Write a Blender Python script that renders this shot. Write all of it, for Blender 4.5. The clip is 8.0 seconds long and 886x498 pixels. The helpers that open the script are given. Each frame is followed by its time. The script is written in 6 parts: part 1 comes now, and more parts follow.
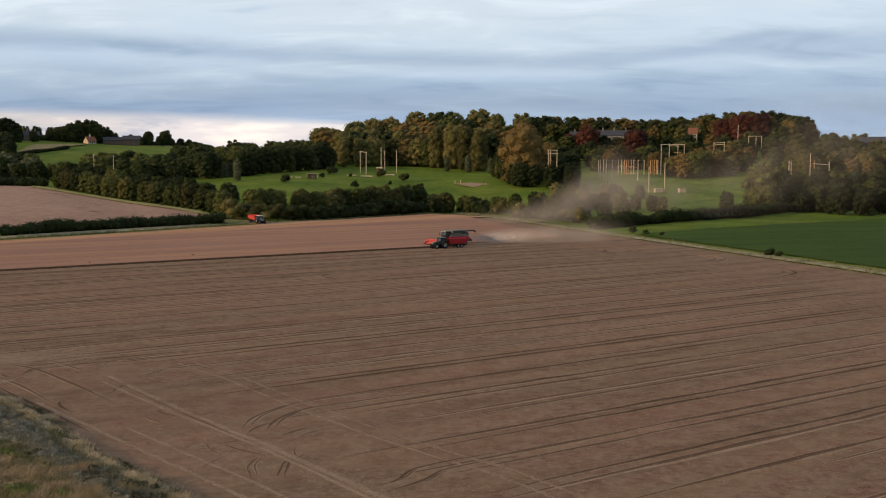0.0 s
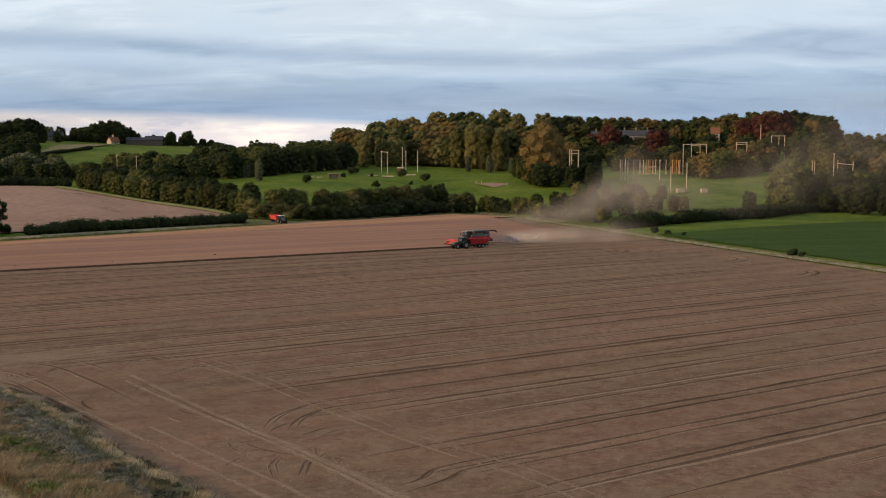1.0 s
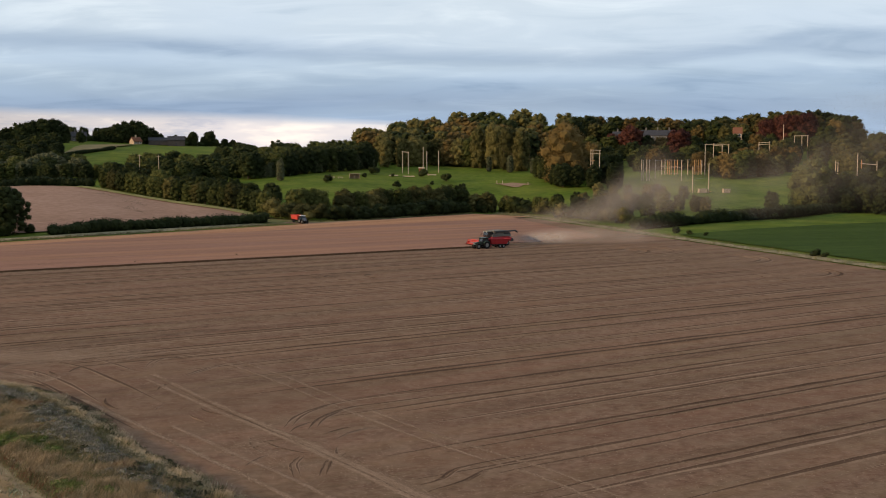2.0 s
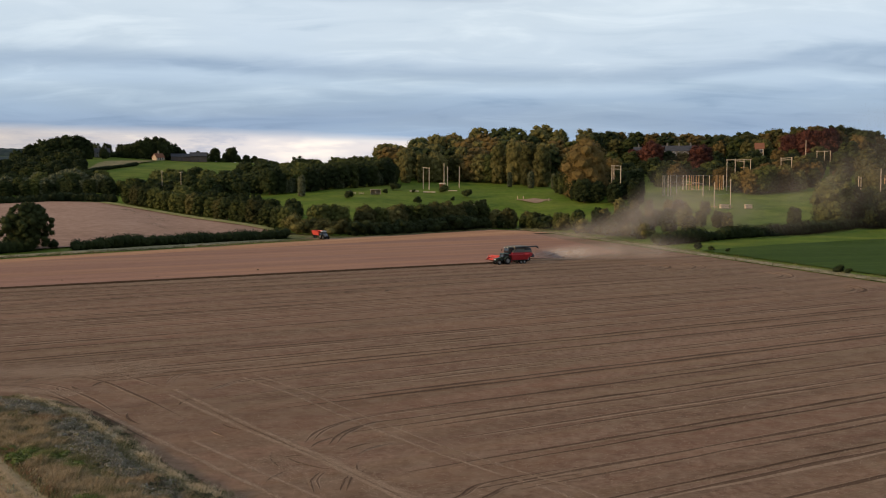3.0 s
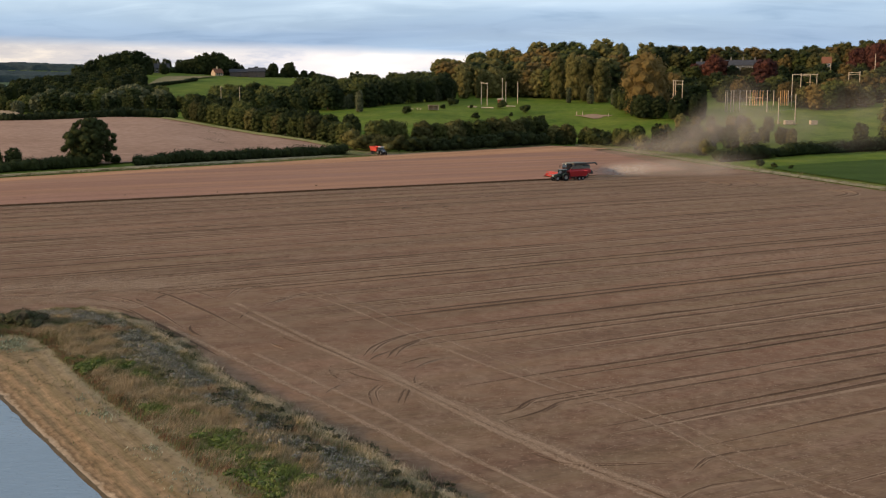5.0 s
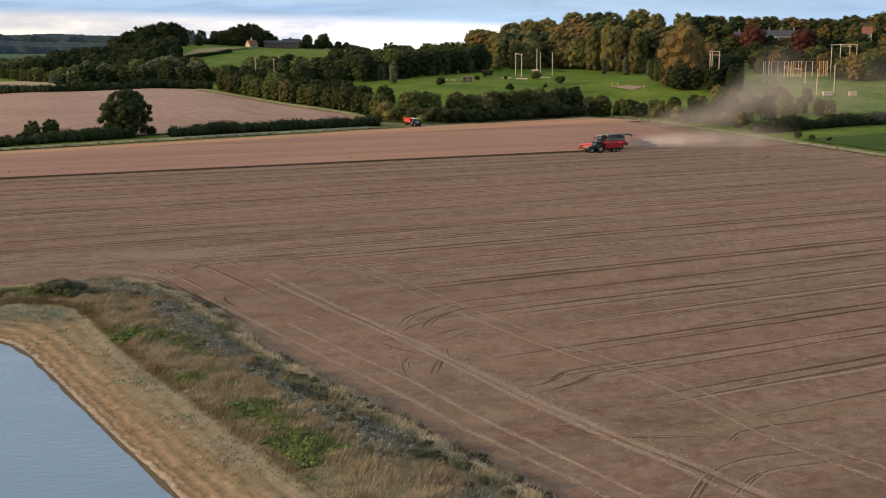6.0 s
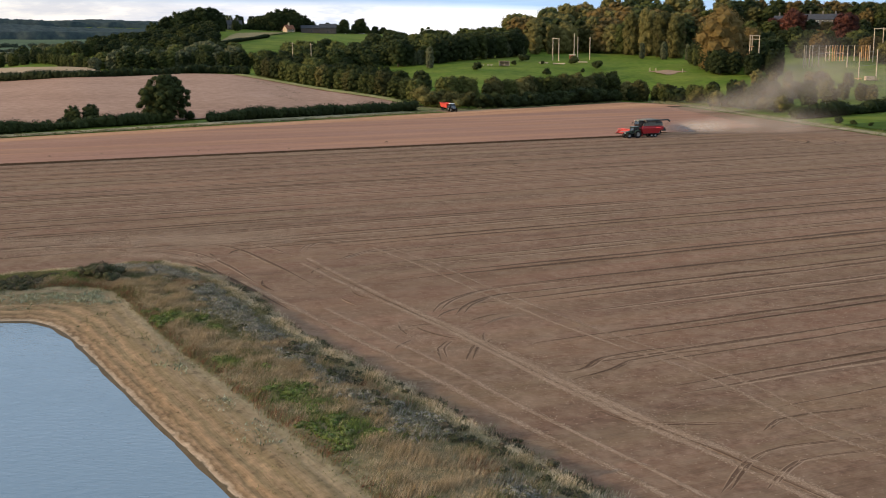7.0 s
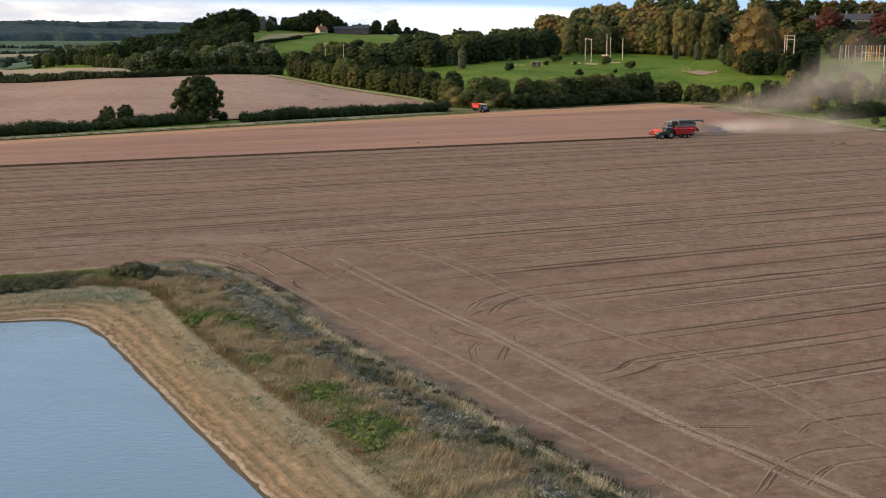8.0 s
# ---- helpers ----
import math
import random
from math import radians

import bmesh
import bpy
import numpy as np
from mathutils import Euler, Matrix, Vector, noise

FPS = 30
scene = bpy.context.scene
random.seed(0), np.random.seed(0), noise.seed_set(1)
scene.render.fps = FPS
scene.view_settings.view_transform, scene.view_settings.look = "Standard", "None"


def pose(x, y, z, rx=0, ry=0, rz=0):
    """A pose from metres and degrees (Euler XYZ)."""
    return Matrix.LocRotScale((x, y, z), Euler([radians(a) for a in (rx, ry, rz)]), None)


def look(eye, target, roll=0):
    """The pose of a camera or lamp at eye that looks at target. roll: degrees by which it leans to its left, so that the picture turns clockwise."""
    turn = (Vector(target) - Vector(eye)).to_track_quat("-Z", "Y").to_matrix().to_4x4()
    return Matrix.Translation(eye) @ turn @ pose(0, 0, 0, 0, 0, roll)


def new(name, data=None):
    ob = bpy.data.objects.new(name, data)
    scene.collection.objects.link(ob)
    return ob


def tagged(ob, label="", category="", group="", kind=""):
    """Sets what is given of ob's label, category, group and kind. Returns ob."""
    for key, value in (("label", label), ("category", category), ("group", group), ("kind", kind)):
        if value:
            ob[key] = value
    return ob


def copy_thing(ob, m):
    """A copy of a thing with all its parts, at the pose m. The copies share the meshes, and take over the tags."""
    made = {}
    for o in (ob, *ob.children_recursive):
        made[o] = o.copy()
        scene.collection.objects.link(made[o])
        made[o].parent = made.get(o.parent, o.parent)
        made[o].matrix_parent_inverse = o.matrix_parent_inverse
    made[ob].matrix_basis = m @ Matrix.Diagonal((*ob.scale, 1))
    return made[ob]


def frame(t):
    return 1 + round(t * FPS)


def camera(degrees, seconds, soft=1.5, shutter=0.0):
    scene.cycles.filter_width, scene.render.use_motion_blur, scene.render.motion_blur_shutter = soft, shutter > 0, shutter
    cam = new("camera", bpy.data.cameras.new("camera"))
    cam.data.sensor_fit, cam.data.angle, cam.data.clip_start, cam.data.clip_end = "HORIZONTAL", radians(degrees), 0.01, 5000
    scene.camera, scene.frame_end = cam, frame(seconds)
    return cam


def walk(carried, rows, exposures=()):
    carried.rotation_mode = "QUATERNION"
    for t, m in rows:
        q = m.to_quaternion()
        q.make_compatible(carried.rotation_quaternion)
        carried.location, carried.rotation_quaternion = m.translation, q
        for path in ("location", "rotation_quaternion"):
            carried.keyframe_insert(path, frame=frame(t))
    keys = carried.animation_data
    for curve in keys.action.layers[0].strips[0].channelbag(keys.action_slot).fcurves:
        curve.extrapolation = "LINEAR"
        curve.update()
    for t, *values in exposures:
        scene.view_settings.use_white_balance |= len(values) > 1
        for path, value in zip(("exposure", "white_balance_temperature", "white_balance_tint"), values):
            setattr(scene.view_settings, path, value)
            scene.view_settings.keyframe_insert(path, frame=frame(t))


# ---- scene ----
cam = camera(43.5, 8.0, 1.0, 0.28)
EYE = (0.0, 0.0, 23.0)
# seconds, yaw to the left, pitch up, roll: the drone hovers and turns
TURNS = [
    (0.0, 0.019, -4.594, 0.16), (0.5, 0.537, -4.60, 0.15), (1.0, 1.109, -4.595, 0.125), (1.5, 1.659, -4.598, 0.135),
    (1.7, 1.87, -4.598, 0.13), (2.4, 2.61, -4.56, 0.105), (2.8, 3.05, -4.19, 0.085), (3.0, 3.256, -3.786, 0.075),
    (3.5, 3.774, -2.779, 0.08), (4.0, 4.365, -2.266, 0.07), (4.2, 4.67, -3.146, 0.07), (4.3, 4.85, -3.758, 0.068), (4.5, 5.308, -5.133, 0.065), (5.0, 6.229, -8.109, 0.04),
    (5.2, 6.60, -8.68, 0.03), (6.3, 8.50, -9.81, -0.05), (6.5, 8.873, -10.036, -0.06), (7.0, 9.859, -10.323, -0.12),
    (7.5, 10.709, -10.316, -0.155), (8.0, 11.505, -10.286, -0.195),
]


def aim(yaw, pitch, roll):
    a, b = radians(yaw), radians(pitch)
    way = Vector((-math.sin(a) * math.cos(b), math.cos(a) * math.cos(b), math.sin(b)))
    return look(EYE, Vector(EYE) + way * 100, roll)


walk(cam, [(t, aim(y, p, r)) for t, y, p, r in TURNS], exposures=[(0.0, -0.36, 6950, 15), (2.4, -0.38, 6900, 15), (4.0, -0.52, 6750, 12), (4.5, -0.54, 6800, 12), (5.0, -0.12, 6850, 13), (6.5, 0.13, 6500, 11), (8.0, 0.25, 6300, 10.5)])

# ---- sky and sun: broken evening cloud, low sun in the west ----
SUN_BEARING, SUN_HEIGHT = 112.0, 14.0  # degrees to the left of north; degrees up
world = bpy.data.worlds.new("evening_sky")
scene.world = world
world.use_nodes = True


def build_sky():
    nt = world.node_tree
    N, K = nt.nodes, nt.links
    for n in list(N):
        N.remove(n)

    def nd(kind, **vals):
        n = N.new(kind)
        for k, v in vals.items():
            n.inputs[k].default_value = v
        return n

    def mth(op, a, b=None, c=None, clamp=False):
        n = N.new("ShaderNodeMath")
        n.operation, n.use_clamp = op, clamp
        for i, v in enumerate((a, b, c)):
            if v is None:
                continue
            if isinstance(v, (int, float)):
                n.inputs[i].default_value = v
            else:
                K.new(v, n.inputs[i])
        return n.outputs[0]

    def ramp(fac, stops, smooth=True):
        n = N.new("ShaderNodeValToRGB")
        n.color_ramp.interpolation = "EASE" if smooth else "LINEAR"
        while len(n.color_ramp.elements) < len(stops):
            n.color_ramp.elements.new(0.5)
        for e, (p, c) in zip(n.color_ramp.elements, stops):
            e.position, e.color = p, (*c, 1) if len(c) == 3 else c
        K.new(fac, n.inputs[0])
        return n.outputs[0]

    def mix(fac, a, b):
        n = N.new("ShaderNodeMix")
        n.data_type = "RGBA"
        if isinstance(fac, (int, float)):
            n.inputs[0].default_value = fac
        else:
            K.new(fac, n.inputs[0])
        for s, v in ((6, a), (7, b)):
            if isinstance(v, tuple):
                n.inputs[s].default_value = (*v, 1)
            else:
                K.new(v, n.inputs[s])
        return n.outputs[2]

    tc = N.new("ShaderNodeTexCoord")
    sep = N.new("ShaderNodeSeparateXYZ")
    K.new(tc.outputs["Generated"], sep.inputs[0])
    dx, dy, dz = sep.outputs
    up = mth("MAXIMUM", dz, 0.0)
    # cloud deck seen in perspective: long soft layers that crowd towards the horizon
    k = mth("DIVIDE", 1.0, mth("ADD", up, 0.13))
    comb = N.new("ShaderNodeCombineXYZ")
    K.new(mth("MULTIPLY", mth("MULTIPLY", dx, k), 0.9), comb.inputs[0])
    K.new(mth("MULTIPLY", mth("MULTIPLY", dy, k), 1.5), comb.inputs[1])
    n1 = nd("ShaderNodeTexNoise", Scale=0.55, Detail=6.0, Roughness=0.5, Distortion=0.5)
    K.new(comb.outputs[0], n1.inputs["Vector"])
    n2 = nd("ShaderNodeTexNoise", Scale=2.1, Detail=7.0, Roughness=0.55, Distortion=0.8)
    K.new(comb.outputs[0], n2.inputs["Vector"])
    n4 = nd("ShaderNodeTexNoise", Scale=3.0, Detail=5.0, Roughness=0.5, Distortion=0.4)
    squash = N.new("ShaderNodeVectorMath")
    squash.operation = "MULTIPLY"
    squash.inputs[1].default_value = (1.0, 1.0, 4.5)
    K.new(tc.outputs["Generated"], squash.inputs[0])
    K.new(squash.outputs[0], n4.inputs["Vector"])
    # layers by height, torn by the noise
    lift = mth("ADD", dz, mth("MULTIPLY", mth("SUBTRACT", n4.outputs[0], 0.5), 0.055))
    layer = ramp(lift, [(0.02, (0.335, 0.490, 0.693)), (0.046, (0.270, 0.390, 0.567)), (0.064, (0.335, 0.470, 0.640)), (0.082, (0.465, 0.610, 0.766)), (0.093, (0.363, 0.490, 0.651)), (0.112, (0.558, 0.690, 0.819)),
                        (0.15, (0.614, 0.740, 0.851)), (0.166, (0.279, 0.340, 0.473)), (0.195, (0.223, 0.280, 0.410)), (0.26, (0.484, 0.580, 0.704)), (0.45, (0.391, 0.500, 0.630)), (0.9, (0.465, 0.570, 0.693))])
    tone = mth("ADD", mth("MULTIPLY", n1.outputs[0], 0.6), mth("MULTIPLY", n2.outputs[0], 0.4))
    shade = ramp(tone, [(0.34, (0.76, 0.82, 0.87)), (0.5, (1.0, 1.02, 1.03)), (0.64, (1.24, 1.22, 1.18))])
    mul = N.new("ShaderNodeMix")
    mul.data_type, mul.blend_type = "RGBA", "MULTIPLY"
    mul.inputs[0].default_value = 1.0
    K.new(layer, mul.inputs[6])
    K.new(shade, mul.inputs[7])
    cloud = mul.outputs[2]
    sky = N.new("ShaderNodeTexSky")
    sky.sky_type, sky.sun_disc = "NISHITA", False
    sky.sun_elevation, sky.sun_rotation = radians(SUN_HEIGHT), radians(-SUN_BEARING)
    clear = N.new("ShaderNodeVectorMath")
    clear.operation = "SCALE"
    clear.inputs[3].default_value = 0.09
    K.new(sky.outputs[0], clear.inputs[0])
    cover = ramp(n1.outputs[0], [(0.34, (0.93, 0.93, 0.93)), (0.7, (0.8, 0.8, 0.8))])
    body = mix(cover, clear.outputs[0], cloud)
    # the bright gap under the cloud towards the sunset side
    n3 = nd("ShaderNodeTexNoise", Scale=9.0, Detail=6.0, Roughness=0.6)
    flat = N.new("ShaderNodeVectorMath")
    flat.operation = "MULTIPLY"
    flat.inputs[1].default_value = (1.0, 1.0, 5.0)
    K.new(tc.outputs["Generated"], flat.inputs[0])
    K.new(flat.outputs[0], n3.inputs["Vector"])
    west = mth("ADD", mth("MULTIPLY", dx, -0.62), mth("MULTIPLY", dy, 0.78))
    gap = mth("ADD", dz, mth("MULTIPLY", mth("SUBTRACT", n3.outputs[0], 0.5), 0.012))
    gap = mth("SUBTRACT", gap, mth("MULTIPLY", mth("SUBTRACT", west, 0.8), 0.06))
    gapm = ramp(gap, [(0.024, (1, 1, 1)), (0.036, (0, 0, 0))])
    glow = ramp(n3.outputs[0], [(0.34, (0.42, 0.45, 0.52)), (0.48, (0.60, 0.59, 0.60)), (0.64, (0.85, 0.79, 0.71))])
    lit = N.new("ShaderNodeVectorMath")  # brightest to the north-west, greyer further round
    lit.operation = "SCALE"
    K.new(glow, lit.inputs[0])
    K.new(mth("MINIMUM", mth("MAXIMUM", mth("MULTIPLY_ADD", west, -5.2, 5.92), 0.82), 1.25), lit.inputs[3])
    body = mix(gapm, body, lit.outputs[0])
    bg = nd("ShaderNodeBackground", Strength=1.45)
    K.new(body, bg.inputs[0])
    out = N.new("ShaderNodeOutputWorld")
    K.new(bg.outputs[0], out.inputs[0])


build_sky()
sun = new("sun", bpy.data.lights.new("sun", "SUN"))
sun.data.energy, sun.data.angle, sun.data.color = 4.6, radians(1.0), (1.0, 0.76, 0.50)
_a, _e = radians(SUN_BEARING), radians(SUN_HEIGHT)
sun.matrix_world = look((-300 * math.sin(_a), 300 * math.cos(_a), 90), (0, 0, 90 - 300 * math.tan(_e)))


# ---- materials ----
def material(name, stops, scale=1.0, rough=0.85, bump=0.3, fine=9.0, metal=0.0, island=0.0, rand=0.0, stretch=(1, 1, 1), turn=0.0, spec=0.04, depth=0.05, mid=(0.35, 0.65), speck=0.0, grit=2.2, patch=None, along=""):
    """A surface whose colour wanders through the stops with two sizes of noise, with grain in relief."""
    m = bpy.data.materials.new(name)
    m.use_nodes = True
    nt = m.node_tree
    N, K = nt.nodes, nt.links
    bs = N["Principled BSDF"]
    bs.inputs["Roughness"].default_value, bs.inputs["Metallic"].default_value = rough, metal
    bs.inputs["Specular IOR Level"].default_value = spec
    tc = N.new("ShaderNodeTexCoord")
    mp = N.new("ShaderNodeMapping")
    mp.vector_type = "TEXTURE"
    mp.inputs["Scale"].default_value, mp.inputs["Rotation"].default_value = [1 / k for k in stretch], (0, 0, turn)
    if along:  # a coordinate that follows the shape, stored on the mesh
        at = N.new("ShaderNodeAttribute")
        at.attribute_name = along
        K.new(at.outputs["Vector"], mp.inputs[0])
    else:
        K.new(tc.outputs["Object"], mp.inputs[0])
    big, small = N.new("ShaderNodeTexNoise"), N.new("ShaderNodeTexNoise")
    for n, s, d in ((big, scale, 5.0), (small, scale * fine, 4.0)):
        n.inputs["Scale"].default_value, n.inputs["Detail"].default_value = s, d
        n.inputs["Roughness"].default_value = 0.6
        K.new(mp.outputs[0], n.inputs["Vector"])
    add = N.new("ShaderNodeMix")
    add.inputs[0].default_value = 0.45
    K.new(big.outputs[0], add.inputs[2])
    K.new(small.outputs[0], add.inputs[3])
    fac = add.outputs[0]
    if speck:
        sp = N.new("ShaderNodeTexNoise")
        sp.inputs["Scale"].default_value, sp.inputs["Detail"].default_value, sp.inputs["Roughness"].default_value = grit, 3.0, 0.7
        K.new(tc.outputs["Object"], sp.inputs["Vector"])
        sm = N.new("ShaderNodeMath")
        sm.operation = "MULTIPLY_ADD"
        sm.inputs[1].default_value, sm.inputs[2].default_value = speck, -speck / 2
        K.new(sp.outputs[0], sm.inputs[0])
        sa = N.new("ShaderNodeMath")
        K.new(fac, sa.inputs[0])
        K.new(sm.outputs[0], sa.inputs[1])
        fac = sa.outputs[0]
    for node, out, amount in (("ShaderNodeNewGeometry", "Random Per Island", island), ("ShaderNodeObjectInfo", "Random", rand)):
        if amount:
            src = N.new(node)
            ma = N.new("ShaderNodeMath")
            ma.operation = "MULTIPLY_ADD"
            ma.inputs[1].default_value, ma.inputs[2].default_value = amount, -amount / 2
            K.new(src.outputs[out], ma.inputs[0])
            ad = N.new("ShaderNodeMath")
            K.new(fac, ad.inputs[0])
            K.new(ma.outputs[0], ad.inputs[1])
            fac = ad.outputs[0]
    rp = N.new("ShaderNodeValToRGB")
    while len(rp.color_ramp.elements) < len(stops):
        rp.color_ramp.elements.new(0.5)
    for i, c in enumerate(stops):
        e = rp.color_ramp.elements[i]
        e.position = mid[0] + (mid[1] - mid[0]) * i / max(1, len(stops) - 1)
        e.color = (*c, 1)
    K.new(fac, rp.inputs[0])
    colour = rp.outputs[0]
    for tint, size, amount, *rows in patch or ():  # wide patches of another shade, along the rows or all ways
        pn = N.new("ShaderNodeTexNoise")
        pn.inputs["Scale"].default_value, pn.inputs["Detail"].default_value, pn.inputs["Roughness"].default_value = size, 6.0, 0.65
        K.new(mp.outputs[0] if rows else tc.outputs["Object"], pn.inputs["Vector"])
        rg = N.new("ShaderNodeMapRange")
        rg.inputs[1].default_value, rg.inputs[2].default_value, rg.inputs[4].default_value = 0.42, 0.66, amount
        K.new(pn.outputs[0], rg.inputs[0])
        px = N.new("ShaderNodeMix")
        px.data_type = "RGBA"
        K.new(rg.outputs[0], px.inputs[0])
        K.new(colour, px.inputs[6])
        px.inputs[7].default_value = (*tint, 1)
        colour = px.outputs[2]
    K.new(colour, bs.inputs["Base Color"])
    if bump:
        bp = N.new("ShaderNodeBump")
        bp.inputs["Strength"].default_value, bp.inputs["Distance"].default_value = bump, depth
        K.new(small.outputs[0], bp.inputs["Height"])
        K.new(bp.outputs[0], bs.inputs["Normal"])
    return m


M = {
    "grass": material("meadow_grass", [(0.048, 0.080, 0.009), (0.085, 0.128, 0.013), (0.14, 0.172, 0.026)], 0.02, 0.9, 0.6, 14.0, depth=0.5, mid=(0.34, 0.66), speck=0.4, grit=0.35, patch=[((0.19, 0.19, 0.035), 0.03, 0.55), ((0.04, 0.066, 0.010), 0.05, 0.5)]),
    "lush": material("lush_pasture", [(0.027, 0.047, 0.007), (0.041, 0.068, 0.010), (0.060, 0.090, 0.015)], 0.05, 0.9, 0.6, 18.0, depth=0.5, stretch=(0.15, 1.2, 1), turn=radians(15), speck=0.3, grit=0.3),
    "stubble": material("stubble", [(0.124, 0.069, 0.042), (0.190, 0.109, 0.068), (0.267, 0.160, 0.104)], 0.16, 0.95, 1.0, 34.0, stretch=(0.11, 1.1, 1), turn=radians(35.7), depth=0.16, mid=(0.31, 0.69), speck=1.05, grit=1.2, patch=[((0.225, 0.150, 0.080), 0.2, 0.6, "rows"), ((0.255, 0.125, 0.076), 0.075, 0.55, "rows"), ((0.095, 0.057, 0.036), 0.13, 0.5, "rows"), ((0.29, 0.195, 0.125), 0.35, 0.4)]),
    "headland": material("trodden_straw", [(0.175, 0.108, 0.064), (0.25, 0.165, 0.105), (0.31, 0.21, 0.14)], 0.9, 0.95, 0.6, 6.0),
    "rut": material("wheel_rut_soil", [(0.084, 0.048, 0.029), (0.124, 0.072, 0.044)], 0.25, 0.95, 0.5, 9.0, rand=0.4),
    "berm": material("rut_edge_straw", [(0.165, 0.098, 0.056), (0.23, 0.145, 0.09), (0.31, 0.20, 0.13)], 0.25, 0.95, 0.5, 9.0, rand=0.3),
    "crop": material("ripe_crop", [(0.20, 0.098, 0.062), (0.28, 0.145, 0.097), (0.36, 0.195, 0.13)], 0.09, 0.95, 0.8, 10.0, stretch=(0.07, 1.3, 1), turn=radians(35.7), depth=0.15, mid=(0.32, 0.66), speck=0.3, grit=0.8, patch=[((0.40, 0.205, 0.098), 0.10, 0.5, "rows"), ((0.20, 0.112, 0.082), 0.06, 0.5, "rows")]),
    "orange_crop": material("orange_edge_crop", [(0.25, 0.125, 0.068), (0.36, 0.185, 0.10), (0.46, 0.25, 0.14)], 0.09, 0.95, 0.8, 10.0, stretch=(0.05, 1.4, 1), turn=radians(53.5), depth=0.15, mid=(0.34, 0.64), speck=0.3, grit=0.8),
    # crop sides: their shade is put into a darker stalk colour
    "stalks": material("crop_sides_painted_shade", [(0.11, 0.062, 0.034), (0.19, 0.108, 0.06)], 0.8, 0.95, 0.8, 6.0),
    "pale": material("pale_stubble", [(0.215, 0.125, 0.082), (0.295, 0.176, 0.120), (0.37, 0.234, 0.166)], 0.015, 0.95, 0.5, 20.0, depth=0.2, mid=(0.32, 0.68), speck=0.35, grit=0.5),
    "straw": material("straw_field", [(0.27, 0.19, 0.115), (0.34, 0.25, 0.155)], 0.02, 0.95, 0.5, 20.0, depth=0.2),
    "verge": material("verge_grass", [(0.075, 0.090, 0.026), (0.14, 0.135, 0.052), (0.25, 0.205, 0.105)], 0.2, 0.95, 0.8, 7.0, depth=0.2, speck=0.4, grit=0.3),
    # paler verge grass: sunlight on the strip is put into the colour
    "sunny": material("rough_grass_painted_sun", [(0.15, 0.145, 0.045), (0.24, 0.215, 0.08), (0.33, 0.27, 0.13)], 0.2, 0.95, 0.8, 7.0, depth=0.2, speck=0.4, grit=0.3),
    "bleached": material("bleached_verge_grass", [(0.12, 0.115, 0.05), (0.25, 0.205, 0.12), (0.36, 0.29, 0.19)], 0.2, 0.95, 0.8, 7.0, depth=0.2, speck=0.4, grit=0.3),
    "hay": material("dry_hill_grass", [(0.10, 0.10, 0.032), (0.19, 0.155, 0.07), (0.27, 0.20, 0.11)], 0.03, 0.95, 0.5, 12.0, depth=0.3, speck=0.3, grit=0.2),
    "bank": material("bank_turf", [(0.10, 0.082, 0.042), (0.16, 0.126, 0.068), (0.23, 0.18, 0.105)], 0.25, 0.95, 0.8, 9.0, depth=0.12),
    "wet": material("wet_clay", [(0.060, 0.042, 0.022), (0.105, 0.075, 0.042)], 0.9, 0.55, 0.5, 6.0),
    "bark": material("bark", [(0.06, 0.045, 0.032), (0.11, 0.085, 0.06)], 2.0, 0.9, 0.6, 6.0),
    "leaf_green": material("leaves_green", [(0.026, 0.032, 0.010), (0.052, 0.058, 0.016), (0.088, 0.092, 0.026)], 0.1, 0.75, 0.0, 6.0, island=0.13, rand=0.35),
    "leaf_dark": material("leaves_dark_green", [(0.017, 0.023, 0.009), (0.027, 0.034, 0.012), (0.042, 0.050, 0.016)], 0.1, 0.75, 0.0, 6.0, island=0.13, rand=0.25),
    "leaf_olive": material("leaves_olive", [(0.046, 0.044, 0.015), (0.093, 0.083, 0.027), (0.155, 0.131, 0.044)], 0.1, 0.75, 0.0, 6.0, island=0.13, rand=0.4),
    "leaf_autumn": material("leaves_turning_amber", [(0.070, 0.047, 0.016), (0.110, 0.074, 0.025), (0.155, 0.104, 0.036)], 0.1, 0.75, 0.0, 6.0, island=0.13, rand=0.3),
    "leaf_copper": material("leaves_copper", [(0.030, 0.013, 0.012), (0.062, 0.024, 0.018), (0.10, 0.036, 0.022)], 0.35, 0.75, 0.0, 5.0, island=0.28, rand=0.2),
    "leaf_grey": material("leaves_grey_green", [(0.050, 0.056, 0.028), (0.082, 0.088, 0.046), (0.12, 0.12, 0.062)], 0.35, 0.75, 0.0, 5.0, island=0.28, rand=0.2),
    # valley and far greens: distance haze is mixed into these base colours
    "muted": material("valley_grass_haze_tint", [(0.058, 0.082, 0.044), (0.08, 0.105, 0.058), (0.108, 0.128, 0.075)], 0.01, 0.95, 0.3, 12.0, depth=0.5, mid=(0.33, 0.67)),
    "leaf_mid": material("valley_leaves_haze_tint", [(0.022, 0.031, 0.022), (0.034, 0.044, 0.028), (0.05, 0.06, 0.036)], 0.05, 0.85, 0.0, 5.0, island=0.15),
    "leaf_far": material("far_woodland_haze_tint", [(0.026, 0.036, 0.038), (0.040, 0.053, 0.052), (0.062, 0.075, 0.064)], 0.012, 0.9, 0.0, 6.0, speck=0.7, grit=0.07, mid=(0.32, 0.68)),
}


